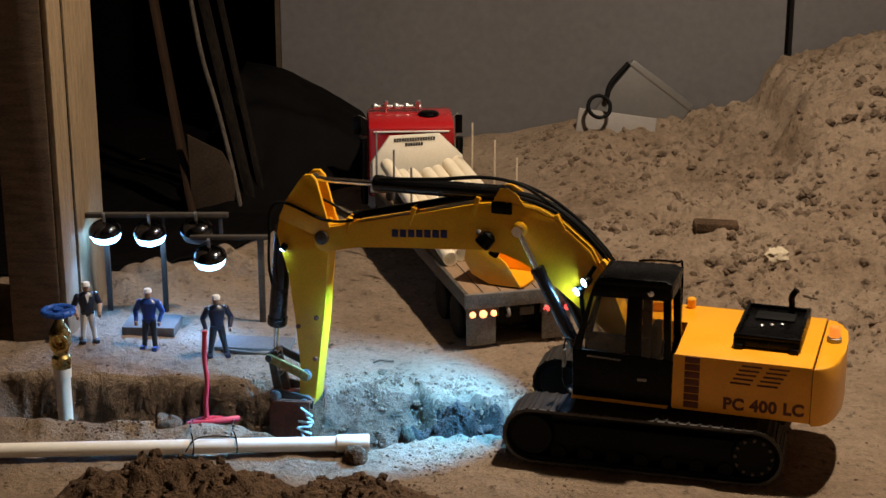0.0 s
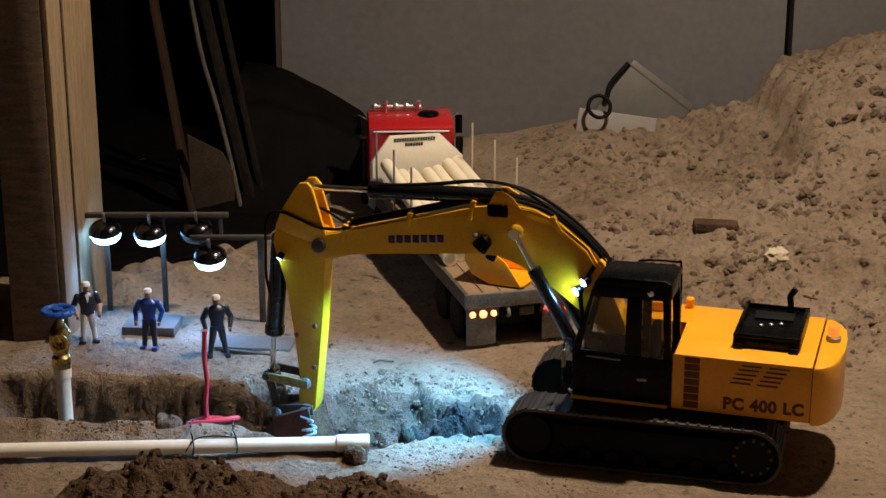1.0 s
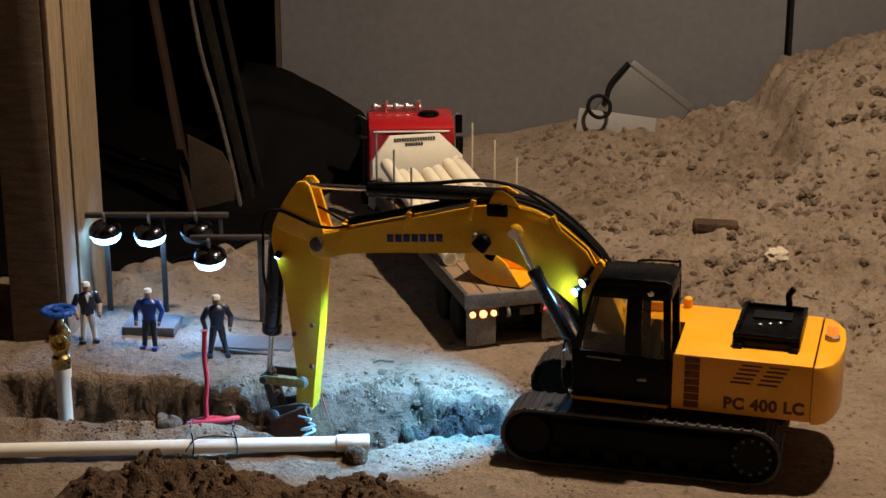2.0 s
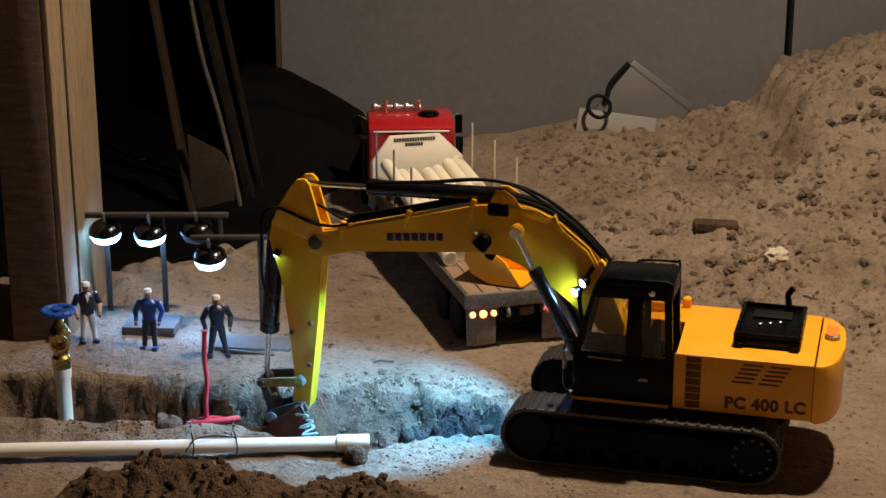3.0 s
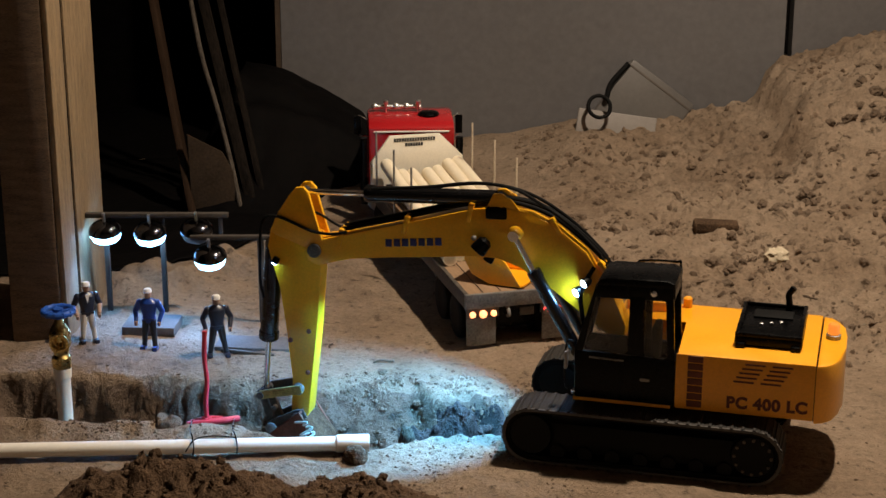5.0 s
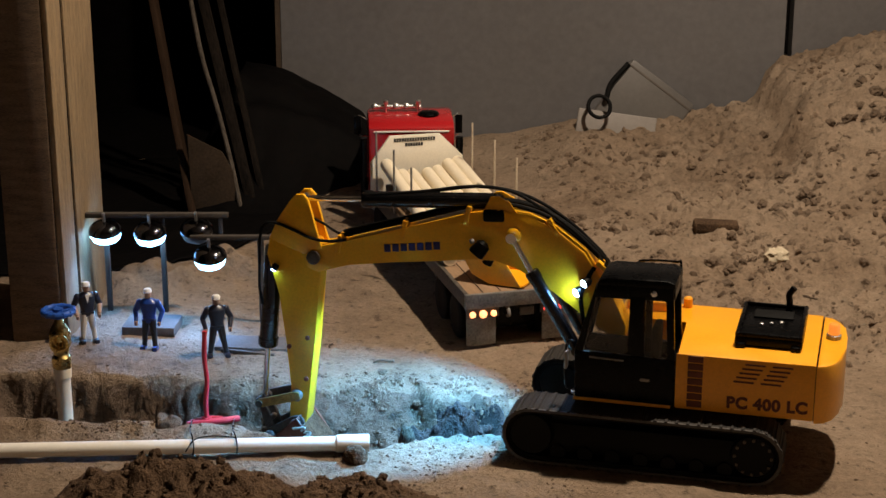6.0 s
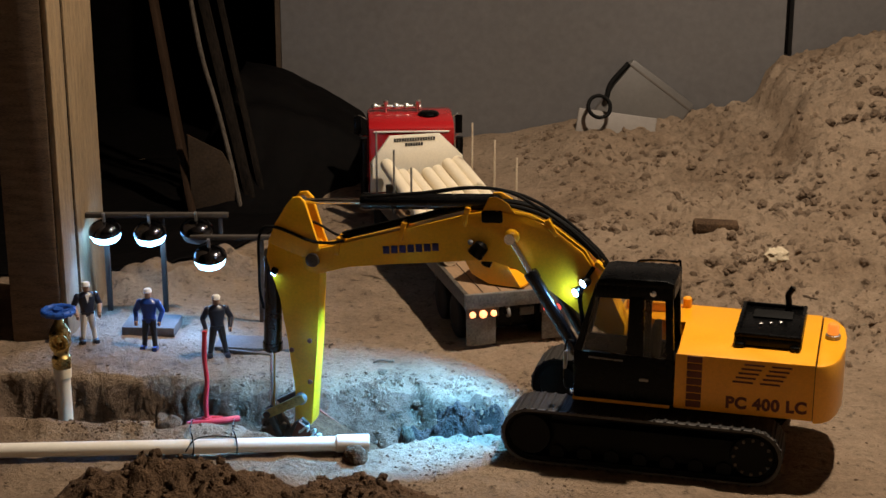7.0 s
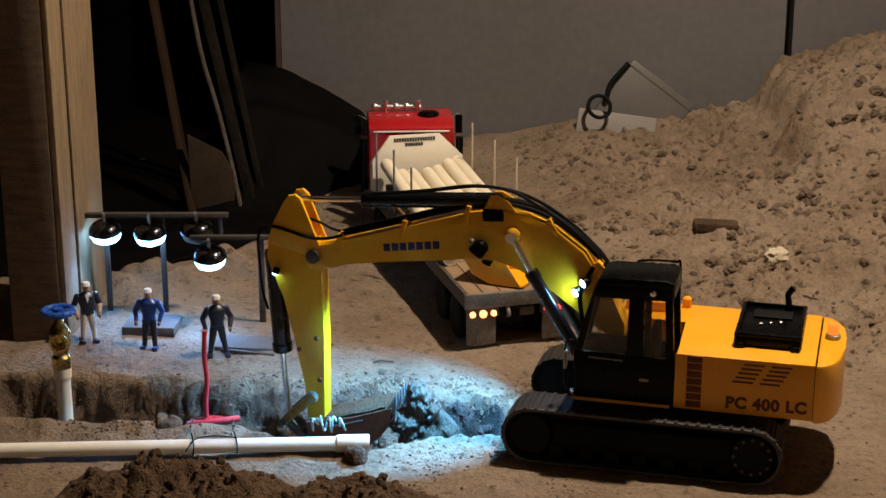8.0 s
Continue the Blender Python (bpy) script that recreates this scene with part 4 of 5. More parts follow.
def tractor():
    root = thing("lorry_tractor", LORRY @ pose(0.655, 0.004, -0.008, 0, 0, -11.5) @ pose(-0.655, 0, 0), "red model lorry cab with a chrome roof light bar", "model truck")
    for s in (-1, 1):
        part("frame_rail", box(B(), (0.77, s * 0.028, 0.066), (0.25, 0.010, 0.026), 0.001), BLACK, root)
        part("fuel_tank", rod(B(), (0.70, s * 0.062, 0.053), (0.77, s * 0.062, 0.053), 0.020), ALU, root)
        wheel(root, 0.86, s * 0.071, lift=0.008)
    bm = B()
    prism(bm, [(0.650, 0.075), (0.650, 0.204), (0.662, 0.2145), (0.74, 0.220), (0.775, 0.216), (0.792, 0.205), (0.815, 0.150), (0.905, 0.142), (0.915, 0.130), (0.915, 0.050), (0.80, 0.050), (0.79, 0.075)],
          -0.080, 0.080, 0.006)
    cabin = part("cab", bm, RED, root, "glossy red cab")
    part("cab_trim", box(B(), (0.6495, 0, 0.1985), (0.0035, 0.140, 0.003), 0.0008), PVCCLEAN, cabin)
    part("rear_window", box(B(), (0.6492, 0, 0.165), (0.002, 0.09, 0.035), 0.0008), BLACK, cabin)
    part("grille", box(B(), (0.917, 0, 0.095), (0.006, 0.10, 0.06), 0.002), CHROME, cabin)
    part("bumper", box(B(), (0.922, 0, 0.045), (0.012, 0.165, 0.022), 0.004), CHROME, cabin)
    bar = part("roof_light_bar", rod(B(), (0.735, 0.068, 0.2275), (0.735, -0.022, 0.2275), 0.0045, seg=12), BRIGHTCHROME, root, "chrome roof light bar")
    for k in range(5):
        part("bulb", lathe(B(), [(0.0045, 0), (0.006, 0.003), (0.005, 0.007), (0.001, 0.009)], 12, pose(0.733, 0.066 - 0.02 * k, 0.228, 0, -60, 0)), BRIGHTCHROME, bar)
    for y in (0.045, -0.016):
        part("horn", lathe(B(), [(0.0022, 0.216), (0.0022, 0.232), (0.005, 0.236), (0.005, 0.241), (0.001, 0.243)], 12, pose(0.725, y, 0)), BRIGHTCHROME, root)
    part("roof_dome", lathe(B(), [(0.020, 0.2165), (0.0205, 0.220), (0.017, 0.2235), (0.008, 0.2255), (0.001, 0.226)], 24, pose(0.705, -0.034, 0)), BLACK, root)
    for s in (-1, 1):
        part("exhaust_pipe", rod(B(), (0.640, s * 0.088, 0.065), (0.640, s * 0.088, 0.19), 0.007, seg=14), BLACK, root)
        part("mirror", box(B(), (0.80, s * 0.098, 0.178), (0.006, 0.014, 0.036), 0.002), BLACK, root)
        part("mirror_arm", tube(B(), [(0.795, s * 0.08, 0.19), (0.80, s * 0.098, 0.196), (0.80, s * 0.098, 0.16), (0.805, s * 0.08, 0.155)], 0.0013, 6), CHROME, root)


def on_lorry(m):
    return LORRY @ m


def pipe_mesh(length, r, material, name):
    bm = lathe(B(), [(r * 0.99, 0), (r, 0.001), (r, length - 0.001), (r * 0.99, length), (r * 0.76, length), (r * 0.74, 0)], 18)
    return mesh_of(bm, material, name)


def lorry_load():
    """White pipes lying along the bed, and a spare bucket behind them."""
    rng = random.Random(4)
    r = 0.0116
    rows = [(0.069, 0.142, 0.45, 5.6), (0.0455, 0.163, 0.41, 3.9), (0.022, 0.165, 0.42, 3.4), (-0.0015, 0.168, 0.40, 4.2), (-0.025, 0.172, 0.42, 3.6), (-0.0485, 0.176, 0.42, 5.0), (-0.071, 0.18, 0.42, 5.4)]
    for i, (y, x, length, tilt) in enumerate(rows):
        ob = new("plastic_pipe", pipe_mesh(length, r, PVC, "pipe"))
        ob.matrix_basis = on_lorry(pose(x, y, 0.0905 + r, 0, 90 - tilt, rng.uniform(-0.5, 0.5)))
        tagged(ob, "cream plastic pipe propped along the lorry bed", "pipe", "pipes on the lorry bed")
    ob = part("bearer", box(B(), (0, 0, 0), (0.02, 0.15, 0.026), 0.002), WOODBOARD)
    ob.matrix_basis = on_lorry(pose(0.555, 0, 0.1035))
    tagged(ob, "wooden bearer under the pipes on the lorry bed", "bearer")
    # spare bucket: a curved shell with two side plates
    root = thing("spare_bucket", on_lorry(pose(0.030, -0.030, 0.091, 0, 0, 48)), "orange-yellow spare digging bucket standing on the lorry bed", "bucket")
    prof = [(0.000, 0.0015), (0.055, 0.0), (0.085, 0.012), (0.098, 0.035), (0.094, 0.056), (0.090, 0.056), (0.0935, 0.035), (0.081, 0.0155), (0.054, 0.004), (0.000, 0.0045)]
    part("shell", prism(B(), prof, -0.036, 0.036), ORANGE, root)
    side = [(0.002, 0.002), (0.055, 0.0005), (0.084, 0.0125), (0.097, 0.035), (0.093, 0.056), (0.06, 0.058), (0.028, 0.038)]
    for s in (-1, 1):
        part("side_plate", prism(B(), side, s * 0.0375 - 0.0014, s * 0.0375 + 0.0014, 0.0004), YELLOW, root)


lorry()
tractor()
lorry_load()


# ---- timber, boards and dark clutter at the side ----
def timber():
    root = thing("timber_post", pose(-0.572, 2.38, -0.02, 0, 0, -4), "rough-sawn timber post with pale battens on one face", "post")
    part("core", box(B(), (-0.049, 0.11, 1.14), (0.078, 0.22, 2.28), 0.003), WOODDARK, root)
    part("batten", box(B(), (-0.0045, 0.034, 1.14), (0.009, 0.066, 2.28), 0.0015), WOODPALE, root, "pale planed batten")
    part("batten", box(B(), (-0.0035, 0.147, 1.14), (0.011, 0.145, 2.28), 0.0015), WOODPALE, root, "pale planed batten")
    part("cable", tube(B(), [(-0.003, 0.0705, 0.0), (-0.002, 0.071, 0.3), (-0.003, 0.0702, 0.7), (-0.002, 0.071, 1.4), (-0.003, 0.0705, 2.27)], 0.0022, 6), BLACK, root, "dark cable in the gap")


def board(name, a, b, w, d, material, label, category="board"):
    """A long board from a to b."""
    a, b = Vector(a), Vector(b)
    z = (b - a).normalized()
    x = Vector((0, 1, 0)).cross(z).normalized()
    y = z.cross(x)
    m = Matrix(((x.x, y.x, z.x, a.x), (x.y, y.y, z.y, a.y), (x.z, y.z, z.z, a.z), (0, 0, 0, 1)))
    ob = part(name, box(B(), (0, 0, (b - a).length / 2), (w, d, (b - a).length), 0.002), material)
    ob.matrix_basis = m
    return tagged(ob, label, category)


def clutter():
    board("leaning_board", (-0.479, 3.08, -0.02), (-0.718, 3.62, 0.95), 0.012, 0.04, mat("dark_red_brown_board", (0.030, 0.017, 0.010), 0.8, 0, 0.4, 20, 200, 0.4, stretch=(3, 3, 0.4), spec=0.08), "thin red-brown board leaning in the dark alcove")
    strip = tube(B(), [(-0.382, 3.07, -0.03), (-0.412, 3.13, 0.09), (-0.444, 3.19, 0.190), (-0.478, 3.25, 0.279), (-0.504, 3.30, 0.39), (-0.54, 3.38, 0.55), (-0.62, 3.56, 0.85)], 0.0048, 8)
    tagged(part("leaning_cane", strip, mat("grey_strip", (0.075, 0.062, 0.050), 0.7, 0, 0.6, 24, 150, 0.4, stretch=(3, 3, 0.6), spec=0.08)), "narrow weathered grey cane leaning upright", "cane")
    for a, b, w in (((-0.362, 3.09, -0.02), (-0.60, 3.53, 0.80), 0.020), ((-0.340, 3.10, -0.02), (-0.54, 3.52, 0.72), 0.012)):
        board("leaning_batten", a, b, w, 0.014, mat("dark_batten", (0.011, 0.008, 0.006), 0.85, 0, 0.8, 30, 160, 0.8, 0.003, stretch=(2, 2, 0.5), spec=0.08), "dark rough batten leaning upright", "batten")
    bm = B()
    prism(bm, [(-0.040, -0.03), (0.049, -0.03), (0.040, 0.085), (0.020, 0.125), (-0.046, 0.160)], -0.005, 0.005, 0.001)
    ob = part("board_offcut", bm, mat("dark_offcut", (0.034, 0.023, 0.015), 0.85, 0, 0.4, 20, 200, 0.4, 0.001, spec=0.08))
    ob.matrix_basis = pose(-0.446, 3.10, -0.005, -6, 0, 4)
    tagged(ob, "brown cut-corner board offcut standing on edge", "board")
    # black sheet heaped against the wall; its brown tint stands in for shaded soil
    crest = [(-0.52, 0.03), (-0.47, 0.13), (-0.42, 0.226), (-0.345, 0.211), (-0.255, 0.168), (-0.175, 0.118), (-0.145, 0.07), (-0.12, 0.0)]

    def top(x):
        for (xa, za), (xb, zb) in zip(crest, crest[1:]):
            if x <= xb:
                return za + (zb - za) * max(0, (x - xa)) / (xb - xa)
        return 0.0
    verts, faces = [], []
    nx, ny = 60, 40
    for j in range(ny + 1):
        for i in range(nx + 1):
            x = -0.52 + 0.40 * i / nx
            v = j / ny
            y = 3.05 + 0.45 * v
            f = sm(0.0, 0.75, v) ** 0.8
            fold = 0.012 * noise.noise((x * 9, y * 9, 1)) + 0.006 * noise.noise((x * 30, y * 14, 2)) + 0.030 * math.exp(-((v - 0.45 - 0.25 * (x + 0.3)) / 0.07) ** 2) - 0.018 * math.exp(-((v - 0.60 - 0.25 * (x + 0.3)) / 0.06) ** 2)
            verts.append((x, y, max(-0.01, top(x) * f + fold * min(1, 3 * f) * (1 if v < 0.9 else 0.3))))
    n = len(verts)
    verts += [(x, y, -0.02) for x, y, z in verts]
    w = nx + 1
    for j in range(ny):
        for i in range(nx):
            a = j * w + i
            faces.append((a, a + 1, a + w + 1, a + w))
            faces.append((n + a, n + a + w, n + a + w + 1, n + a + 1))
    rim = [i for i in range(w)] + [j * w + nx for j in range(1, ny + 1)] + [ny * w + i for i in range(nx - 1, -1, -1)] + [j * w for j in range(ny - 1, 0, -1)]
    for a, b in zip(rim, rim[1:] + rim[:1]):
        faces.append((a, n + a, n + b, b))
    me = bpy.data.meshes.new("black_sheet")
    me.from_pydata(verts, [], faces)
    me.materials.append(SHEETSHADE)
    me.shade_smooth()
    tagged(new("black_sheet", me), "black plastic sheet heaped against the wall, tinted for the shaded soil before it", "plastic sheet")
    # a second black sheet, added over the alcove floor where there is only darkness
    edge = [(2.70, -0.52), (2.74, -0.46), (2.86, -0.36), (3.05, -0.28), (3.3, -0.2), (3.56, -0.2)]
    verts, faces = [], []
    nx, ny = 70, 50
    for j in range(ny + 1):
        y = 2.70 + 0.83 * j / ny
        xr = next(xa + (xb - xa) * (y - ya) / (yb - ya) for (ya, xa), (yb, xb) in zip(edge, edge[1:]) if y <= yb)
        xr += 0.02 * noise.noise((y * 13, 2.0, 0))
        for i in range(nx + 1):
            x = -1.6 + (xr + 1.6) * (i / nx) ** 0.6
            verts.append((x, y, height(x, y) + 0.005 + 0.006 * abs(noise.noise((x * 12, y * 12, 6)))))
    n, w = len(verts), nx + 1
    verts += [(x, y, z - 0.003) for x, y, z in verts]
    for j in range(ny):
        for i in range(nx):
            a = j * w + i
            faces.append((a, a + 1, a + w + 1, a + w))
            faces.append((n + a, n + a + w, n + a + w + 1, n + a + 1))
    rim = [i for i in range(w)] + [j * w + nx for j in range(1, ny + 1)] + [ny * w + i for i in range(nx - 1, -1, -1)] + [j * w for j in range(ny - 1, 0, -1)]
    for a, b in zip(rim, rim[1:] + rim[:1]):
        faces.append((a, n + a, n + b, b))
    me = bpy.data.meshes.new("shade_sheet")
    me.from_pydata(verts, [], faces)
    me.materials.append(SHEETSHADE)
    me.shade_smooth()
    tagged(new("shade_sheet", me), "black sheet added over the alcove floor in place of its shade", "plastic sheet")
    # tilted milky container half sunk in the bank
    root = thing("plastic_container", pose(0.418, 3.520, 0.095, -7, 37, 0), "milky plastic container tilted and half buried by the wall", "container")
    part("body", box(B(), (0, 0, 0.0), (0.17, 0.024, 0.20), 0.006), BAG, root)
    part("lid_rim", box(B(), (0, 0, 0.085), (0.1715, 0.0255, 0.005), 0.001), STONE, root)
    part("strap", tube(B(), [(-0.088, -0.014, 0.085), (-0.094, -0.02, 0.03), (-0.086, -0.030, 0.0)], 0.006, 8), RUBBER, root)
    ring = thing("ring", pose(0.331, 3.435, 0.140, 62, 0, 10), "black ring hanging on the milky plastic container", "ring")
    part("hoop", tube(B(), [(0.024 * math.cos(k * math.pi / 6), 0.024 * math.sin(k * math.pi / 6), 0) for k in range(13)], 0.0042, 10), RUBBER, ring)
    ob = part("white_panel", box(B(), (0, 0, 0), (0.17, 0.012, 0.09), 0.003), mat("pale_plastic", (0.25, 0.225, 0.205), 0.55, 0, 0.08, 20, 120, 0.1))
    ob.matrix_basis = pose(0.368, 3.46, 0.075, -12, 8, 0)
    tagged(ob, "pale plastic panel sunk in the soil bank", "panel")


timber()
clutter()


# ---- lamp frames, figures, slabs ----
def dome_lamp(m, lit):
    root = thing("dome_lamp", m, "chrome dome lamp glowing cold white" if lit else "chrome dome lamp, unlit, hanging from a bar", "lamp", "lamps on the frames")
    part("shade", lathe(B(), [(0.003, 0.017), (0.010, 0.016), (0.019, 0.0125), (0.025, 0.006), (0.0265, 0.0), (0.0252, 0.0), (0.0238, 0.005), (0.018, 0.0110), (0.003, 0.0145)], 28), BLACKCHROME, root)
    part("bulb", lathe(B(), [(0.0245, 0.002), (0.0243, -0.006), (0.0215, -0.013), (0.013, -0.0185), (0.001, -0.0200)], 28), LEDDOME if lit else BAG, root,
         "glowing cold white bowl" if lit else "dull unlit bowl")
    part("stem", rod(B(), (0, 0, 0.014), (0, 0, 0.032), 0.0025, seg=8), STEEL, root)
    for k in range(2):
        part("screw", lathe(B(), [(0.0026, 0), (0.0026, 0.003), (0.001, 0.004)], 10, pose(0.012 + 0.005 * k, -0.0165, 0.010 + 0.005 * k, 60, 20, 0)), CHROME, root)


BLACKCHROME = mat("dark_chrome", (0.06, 0.06, 0.07), 0.15, 1.0, 0.2, 60, 300, 0.02)
LEDDOME = mat("glowing_bowl", (0.8, 0.9, 1.0), 0.3, 0, 0.0, 50, 300, 0, emit=(0.20, 0.52, 1.0), power=16)


def lamp_frames():
    root = thing("lamp_frame", pose(-0.45, 2.50, 0), "thin grey wooden frame carrying dome lamps", "lamp frame", "lamp frames")
    part("crossbar", box(B(), (0.0, 0.0, 0.1665), (0.225, 0.010, 0.008), 0.001), WOODGREY, root)
    for x in (-0.082, 0.007):
        part("post", box(B(), (x, 0.004, 0.076), (0.008, 0.008, 0.176), 0.001), WOODGREY, root)
    part("brace", box(B(), (0.100, 0.0, 0.150), (0.006, 0.008, 0.03), 0.001), WOODGREY, root)
    root2 = thing("lamp_frame", pose(-0.33, 2.46, 0), "thin grey wooden frame carrying dome lamps", "lamp frame", "lamp frames")
    part("crossbar", box(B(), (0.0, 0.0, 0.142), (0.125, 0.010, 0.007), 0.001), WOODGREY, root2)
    for x in (0.046,):
        part("post", box(B(), (x, 0.004, 0.0645), (0.010, 0.008, 0.153), 0.001), DARKSTEEL, root2)
    for x, y, z, lit in ((-0.529, 2.485, 0.145, True), (-0.459, 2.485, 0.142, True), (-0.386, 2.487, 0.146, False), (-0.3615, 2.447, 0.1145, True)):
        dome_lamp(pose(x, y, z, 14, 0, 0), lit)


WOODGREY = mat("grey_weathered_wood", (0.045, 0.036, 0.03), 0.8, 0, 0.3, 40, 300, 0.4, stretch=(3, 3, 0.5))
lamp_frames()
for n, (x, y, z, p) in enumerate(((-0.529, 2.470, 0.118, 1.35), (-0.459, 2.470, 0.115, 1.1), (-0.3615, 2.430, 0.088, 1.8))):
    lamp("dome_light", "SPOT", (x, y, z), (x + 0.01 - 0.03 * (n == 2), y - 0.10, -0.02), p, (0.15, 0.41, 1.0), 0.012, 140)


def figure(at, turn, jacket, sleeve, legs, stance, elbow, label):
    """A small plastic worker figure as one plain mesh."""
    bm = B()
    hip, sh, hd = 0.046, 0.075, 0.0885
    for s in (-1, 1):
        foot = s * 0.0075 + s * stance
        rod(bm, (foot, -0.001 - 0.004 * (s > 0), 0.004), (s * 0.0065 + s * stance * 0.5, -0.002, 0.025), 0.0036, 0.0047, 10, 1)
        rod(bm, (s * 0.0065 + s * stance * 0.5, -0.002, 0.023), (s * 0.0048, 0, hip), 0.0048, 0.0062, 10, 1)
        box(bm, (foot + s * 0.001, -0.005 - 0.004 * (s > 0), 0.003), (0.0078, 0.016, 0.0062), 0.0016, mi=2)
        shoulder, bend, wrist = Vector((s * 0.0135, 0, sh - 0.002)), Vector((s * elbow, 0.002, 0.0585)), Vector((s * (elbow - 0.003), -0.009, 0.046))
        bmesh.ops.create_uvsphere(bm, u_segments=10, v_segments=6, radius=0.0055, matrix=Matrix.Translation(shoulder))
        rod(bm, shoulder, bend, 0.0052, 0.0044, 10, 0)
        rod(bm, bend + Vector((0, 0, 0.001)), wrist, 0.0040, 0.0031, 10, sleeve)
        bmesh.ops.create_uvsphere(bm, u_segments=8, v_segments=6, radius=0.0040, matrix=Matrix.Translation(bend))
        box(bm, wrist + Vector((0, -0.001, -0.003)), (0.0046, 0.0058, 0.0068), 0.0014, mi=3)
    lathe(bm, [(0.0085, hip - 0.004), (0.0094, hip + 0.002), (0.0088, 0.053), (0.0112, 0.064), (0.0132, sh - 0.002), (0.0095, sh + 0.003), (0.0040, sh + 0.0055), (0.0036, 0.081)], 16, Matrix.Diagonal((1.1, 0.72, 1, 1)), 0)
    box(bm, (0, -0.0001, hip + 0.001), (0.0195, 0.0135, 0.0032), 0.001, mi=2)
    if sleeve == 3:
        prism(bm, [(-0.0032, sh + 0.002), (0.0032, sh + 0.002), (0.0, sh - 0.011)], -0.0098, -0.0075, mi=4)
    lathe(bm, [(0.0028, 0.079), (0.0052, 0.0815), (0.0058, 0.085), (0.0060, hd), (0.0055, hd + 0.003)], 14, Matrix.Diagonal((0.92, 1.05, 1, 1)), 3)
    lathe(bm, [(0.0066, hd + 0.0012), (0.0064, hd + 0.0034), (0.0050, hd + 0.0064), (0.001, hd + 0.0078)], 14, pose(0, -0.0004, 0), 4)
    box(bm, (0, -0.0068, hd + 0.0018), (0.0085, 0.0055, 0.0012), 0.0005, mi=4)
    ob = new("figurine", mesh_of(bm, [jacket, legs, CLOTHDARK, SKIN, HELMET], "figurine"))
    x, y = at
    ob.matrix_basis = pose(x, y, height(x, y) - 0.0005, 0, 0, turn)
    tagged(ob, label, "figurine", "worker figurines")


figure((-0.540, 2.372), 22, CLOTHNAVY, 3, CLOTHPALE, 0.0015, 0.0195, "small plastic figurine with dark vest, bare forearms and pale trousers")
figure((-0.443, 2.352), -4, CLOTHBLUE, 0, CLOTHDARK, 0.001, 0.0205, "small plastic figurine with blue jacket and white helmet")
figure((-0.336, 2.318), 15, CLOTHNAVY, 0, CLOTHDARK, 0.0045, 0.0210, "small plastic figurine with dark overalls and white helmet")


def slabs():
    for (x, y), size, turn, label in (((-0.452, 2.425), (0.082, 0.06, 0.016), -4, "grey stone slab lying on the soil"), ((-0.285, 2.355), (0.115, 0.05, 0.008), -6, "thin grey stone slab lying flat")):
        ob = part("stone_slab", box(B(), (0, 0, 0), size, 0.002), STONE)
        ob.matrix_basis = pose(x, y, height(x, y) + size[2] / 2 - 0.002, 1.5, 0, turn)
        tagged(ob, label, "slab", "stone slabs")
    ob = part("wood_strip", box(B(), (0, 0, 0), (0.082, 0.006, 0.006), 0.001), WOODBOARD)
    ob.matrix_basis = pose(-0.292, 2.318, height(-0.292, 2.318) + 0.002, 0, 3, -9)
    tagged(ob, "dark narrow strip of wood on the soil", "wood strip")


slabs()


# ---- valve, pipe, red stand ----
def valve():
    root = thing("garden_valve", pose(-0.533, 2.165, -0.09), "brass valve with a blue handwheel on a white standpipe", "valve")
    part("standpipe", lathe(B(), [(0.0105, 0.0), (0.0105, 0.115), (0.0125, 0.116), (0.0125, 0.132), (0.0105, 0.134)], 20), PVC, root)
    part("valve_body", lathe(B(), [(0.0125, 0.130), (0.0135, 0.136), (0.0135, 0.146), (0.0105, 0.150), (0.0120, 0.158), (0.0150, 0.166), (0.0150, 0.182), (0.011, 0.190), (0.007, 0.196), (0.005, 0.206)], 20), BRASS, root)
    spout = lathe(B(), [(0.0105, 0.0), (0.0105, 0.018), (0.0130, 0.020), (0.0130, 0.027), (0.0098, 0.027), (0.0090, 0.012), (0.001, 0.010)], 20, pose(0.001, -0.002, 0.172, 84, 0, 8))
    part("spout", spout, BRASS, root)
    hub = B()
    ringpts = [(0.0205 * math.cos(k * math.pi / 6), 0.0205 * math.sin(k * math.pi / 6), 0.213) for k in range(13)]
    tube(hub, ringpts, 0.0042, 10)
    for k in range(4):
        a = k * math.pi / 2 + 0.4
        rod(hub, (0, 0, 0.211), (0.0195 * math.cos(a), 0.0195 * math.sin(a), 0.213), 0.003, seg=8)
    rod(hub, (0, 0, 0.203), (0, 0, 0.217), 0.007, seg=12)
    for k in range(12):
        a = k * math.pi / 6
        box(hub, (0.0215 * math.cos(a), 0.0215 * math.sin(a), 0.213), (0.006, 0.006, 0.0085), 0.0018)
    part("handwheel", hub, BLUEPAINT, root, "blue enamelled handwheel")


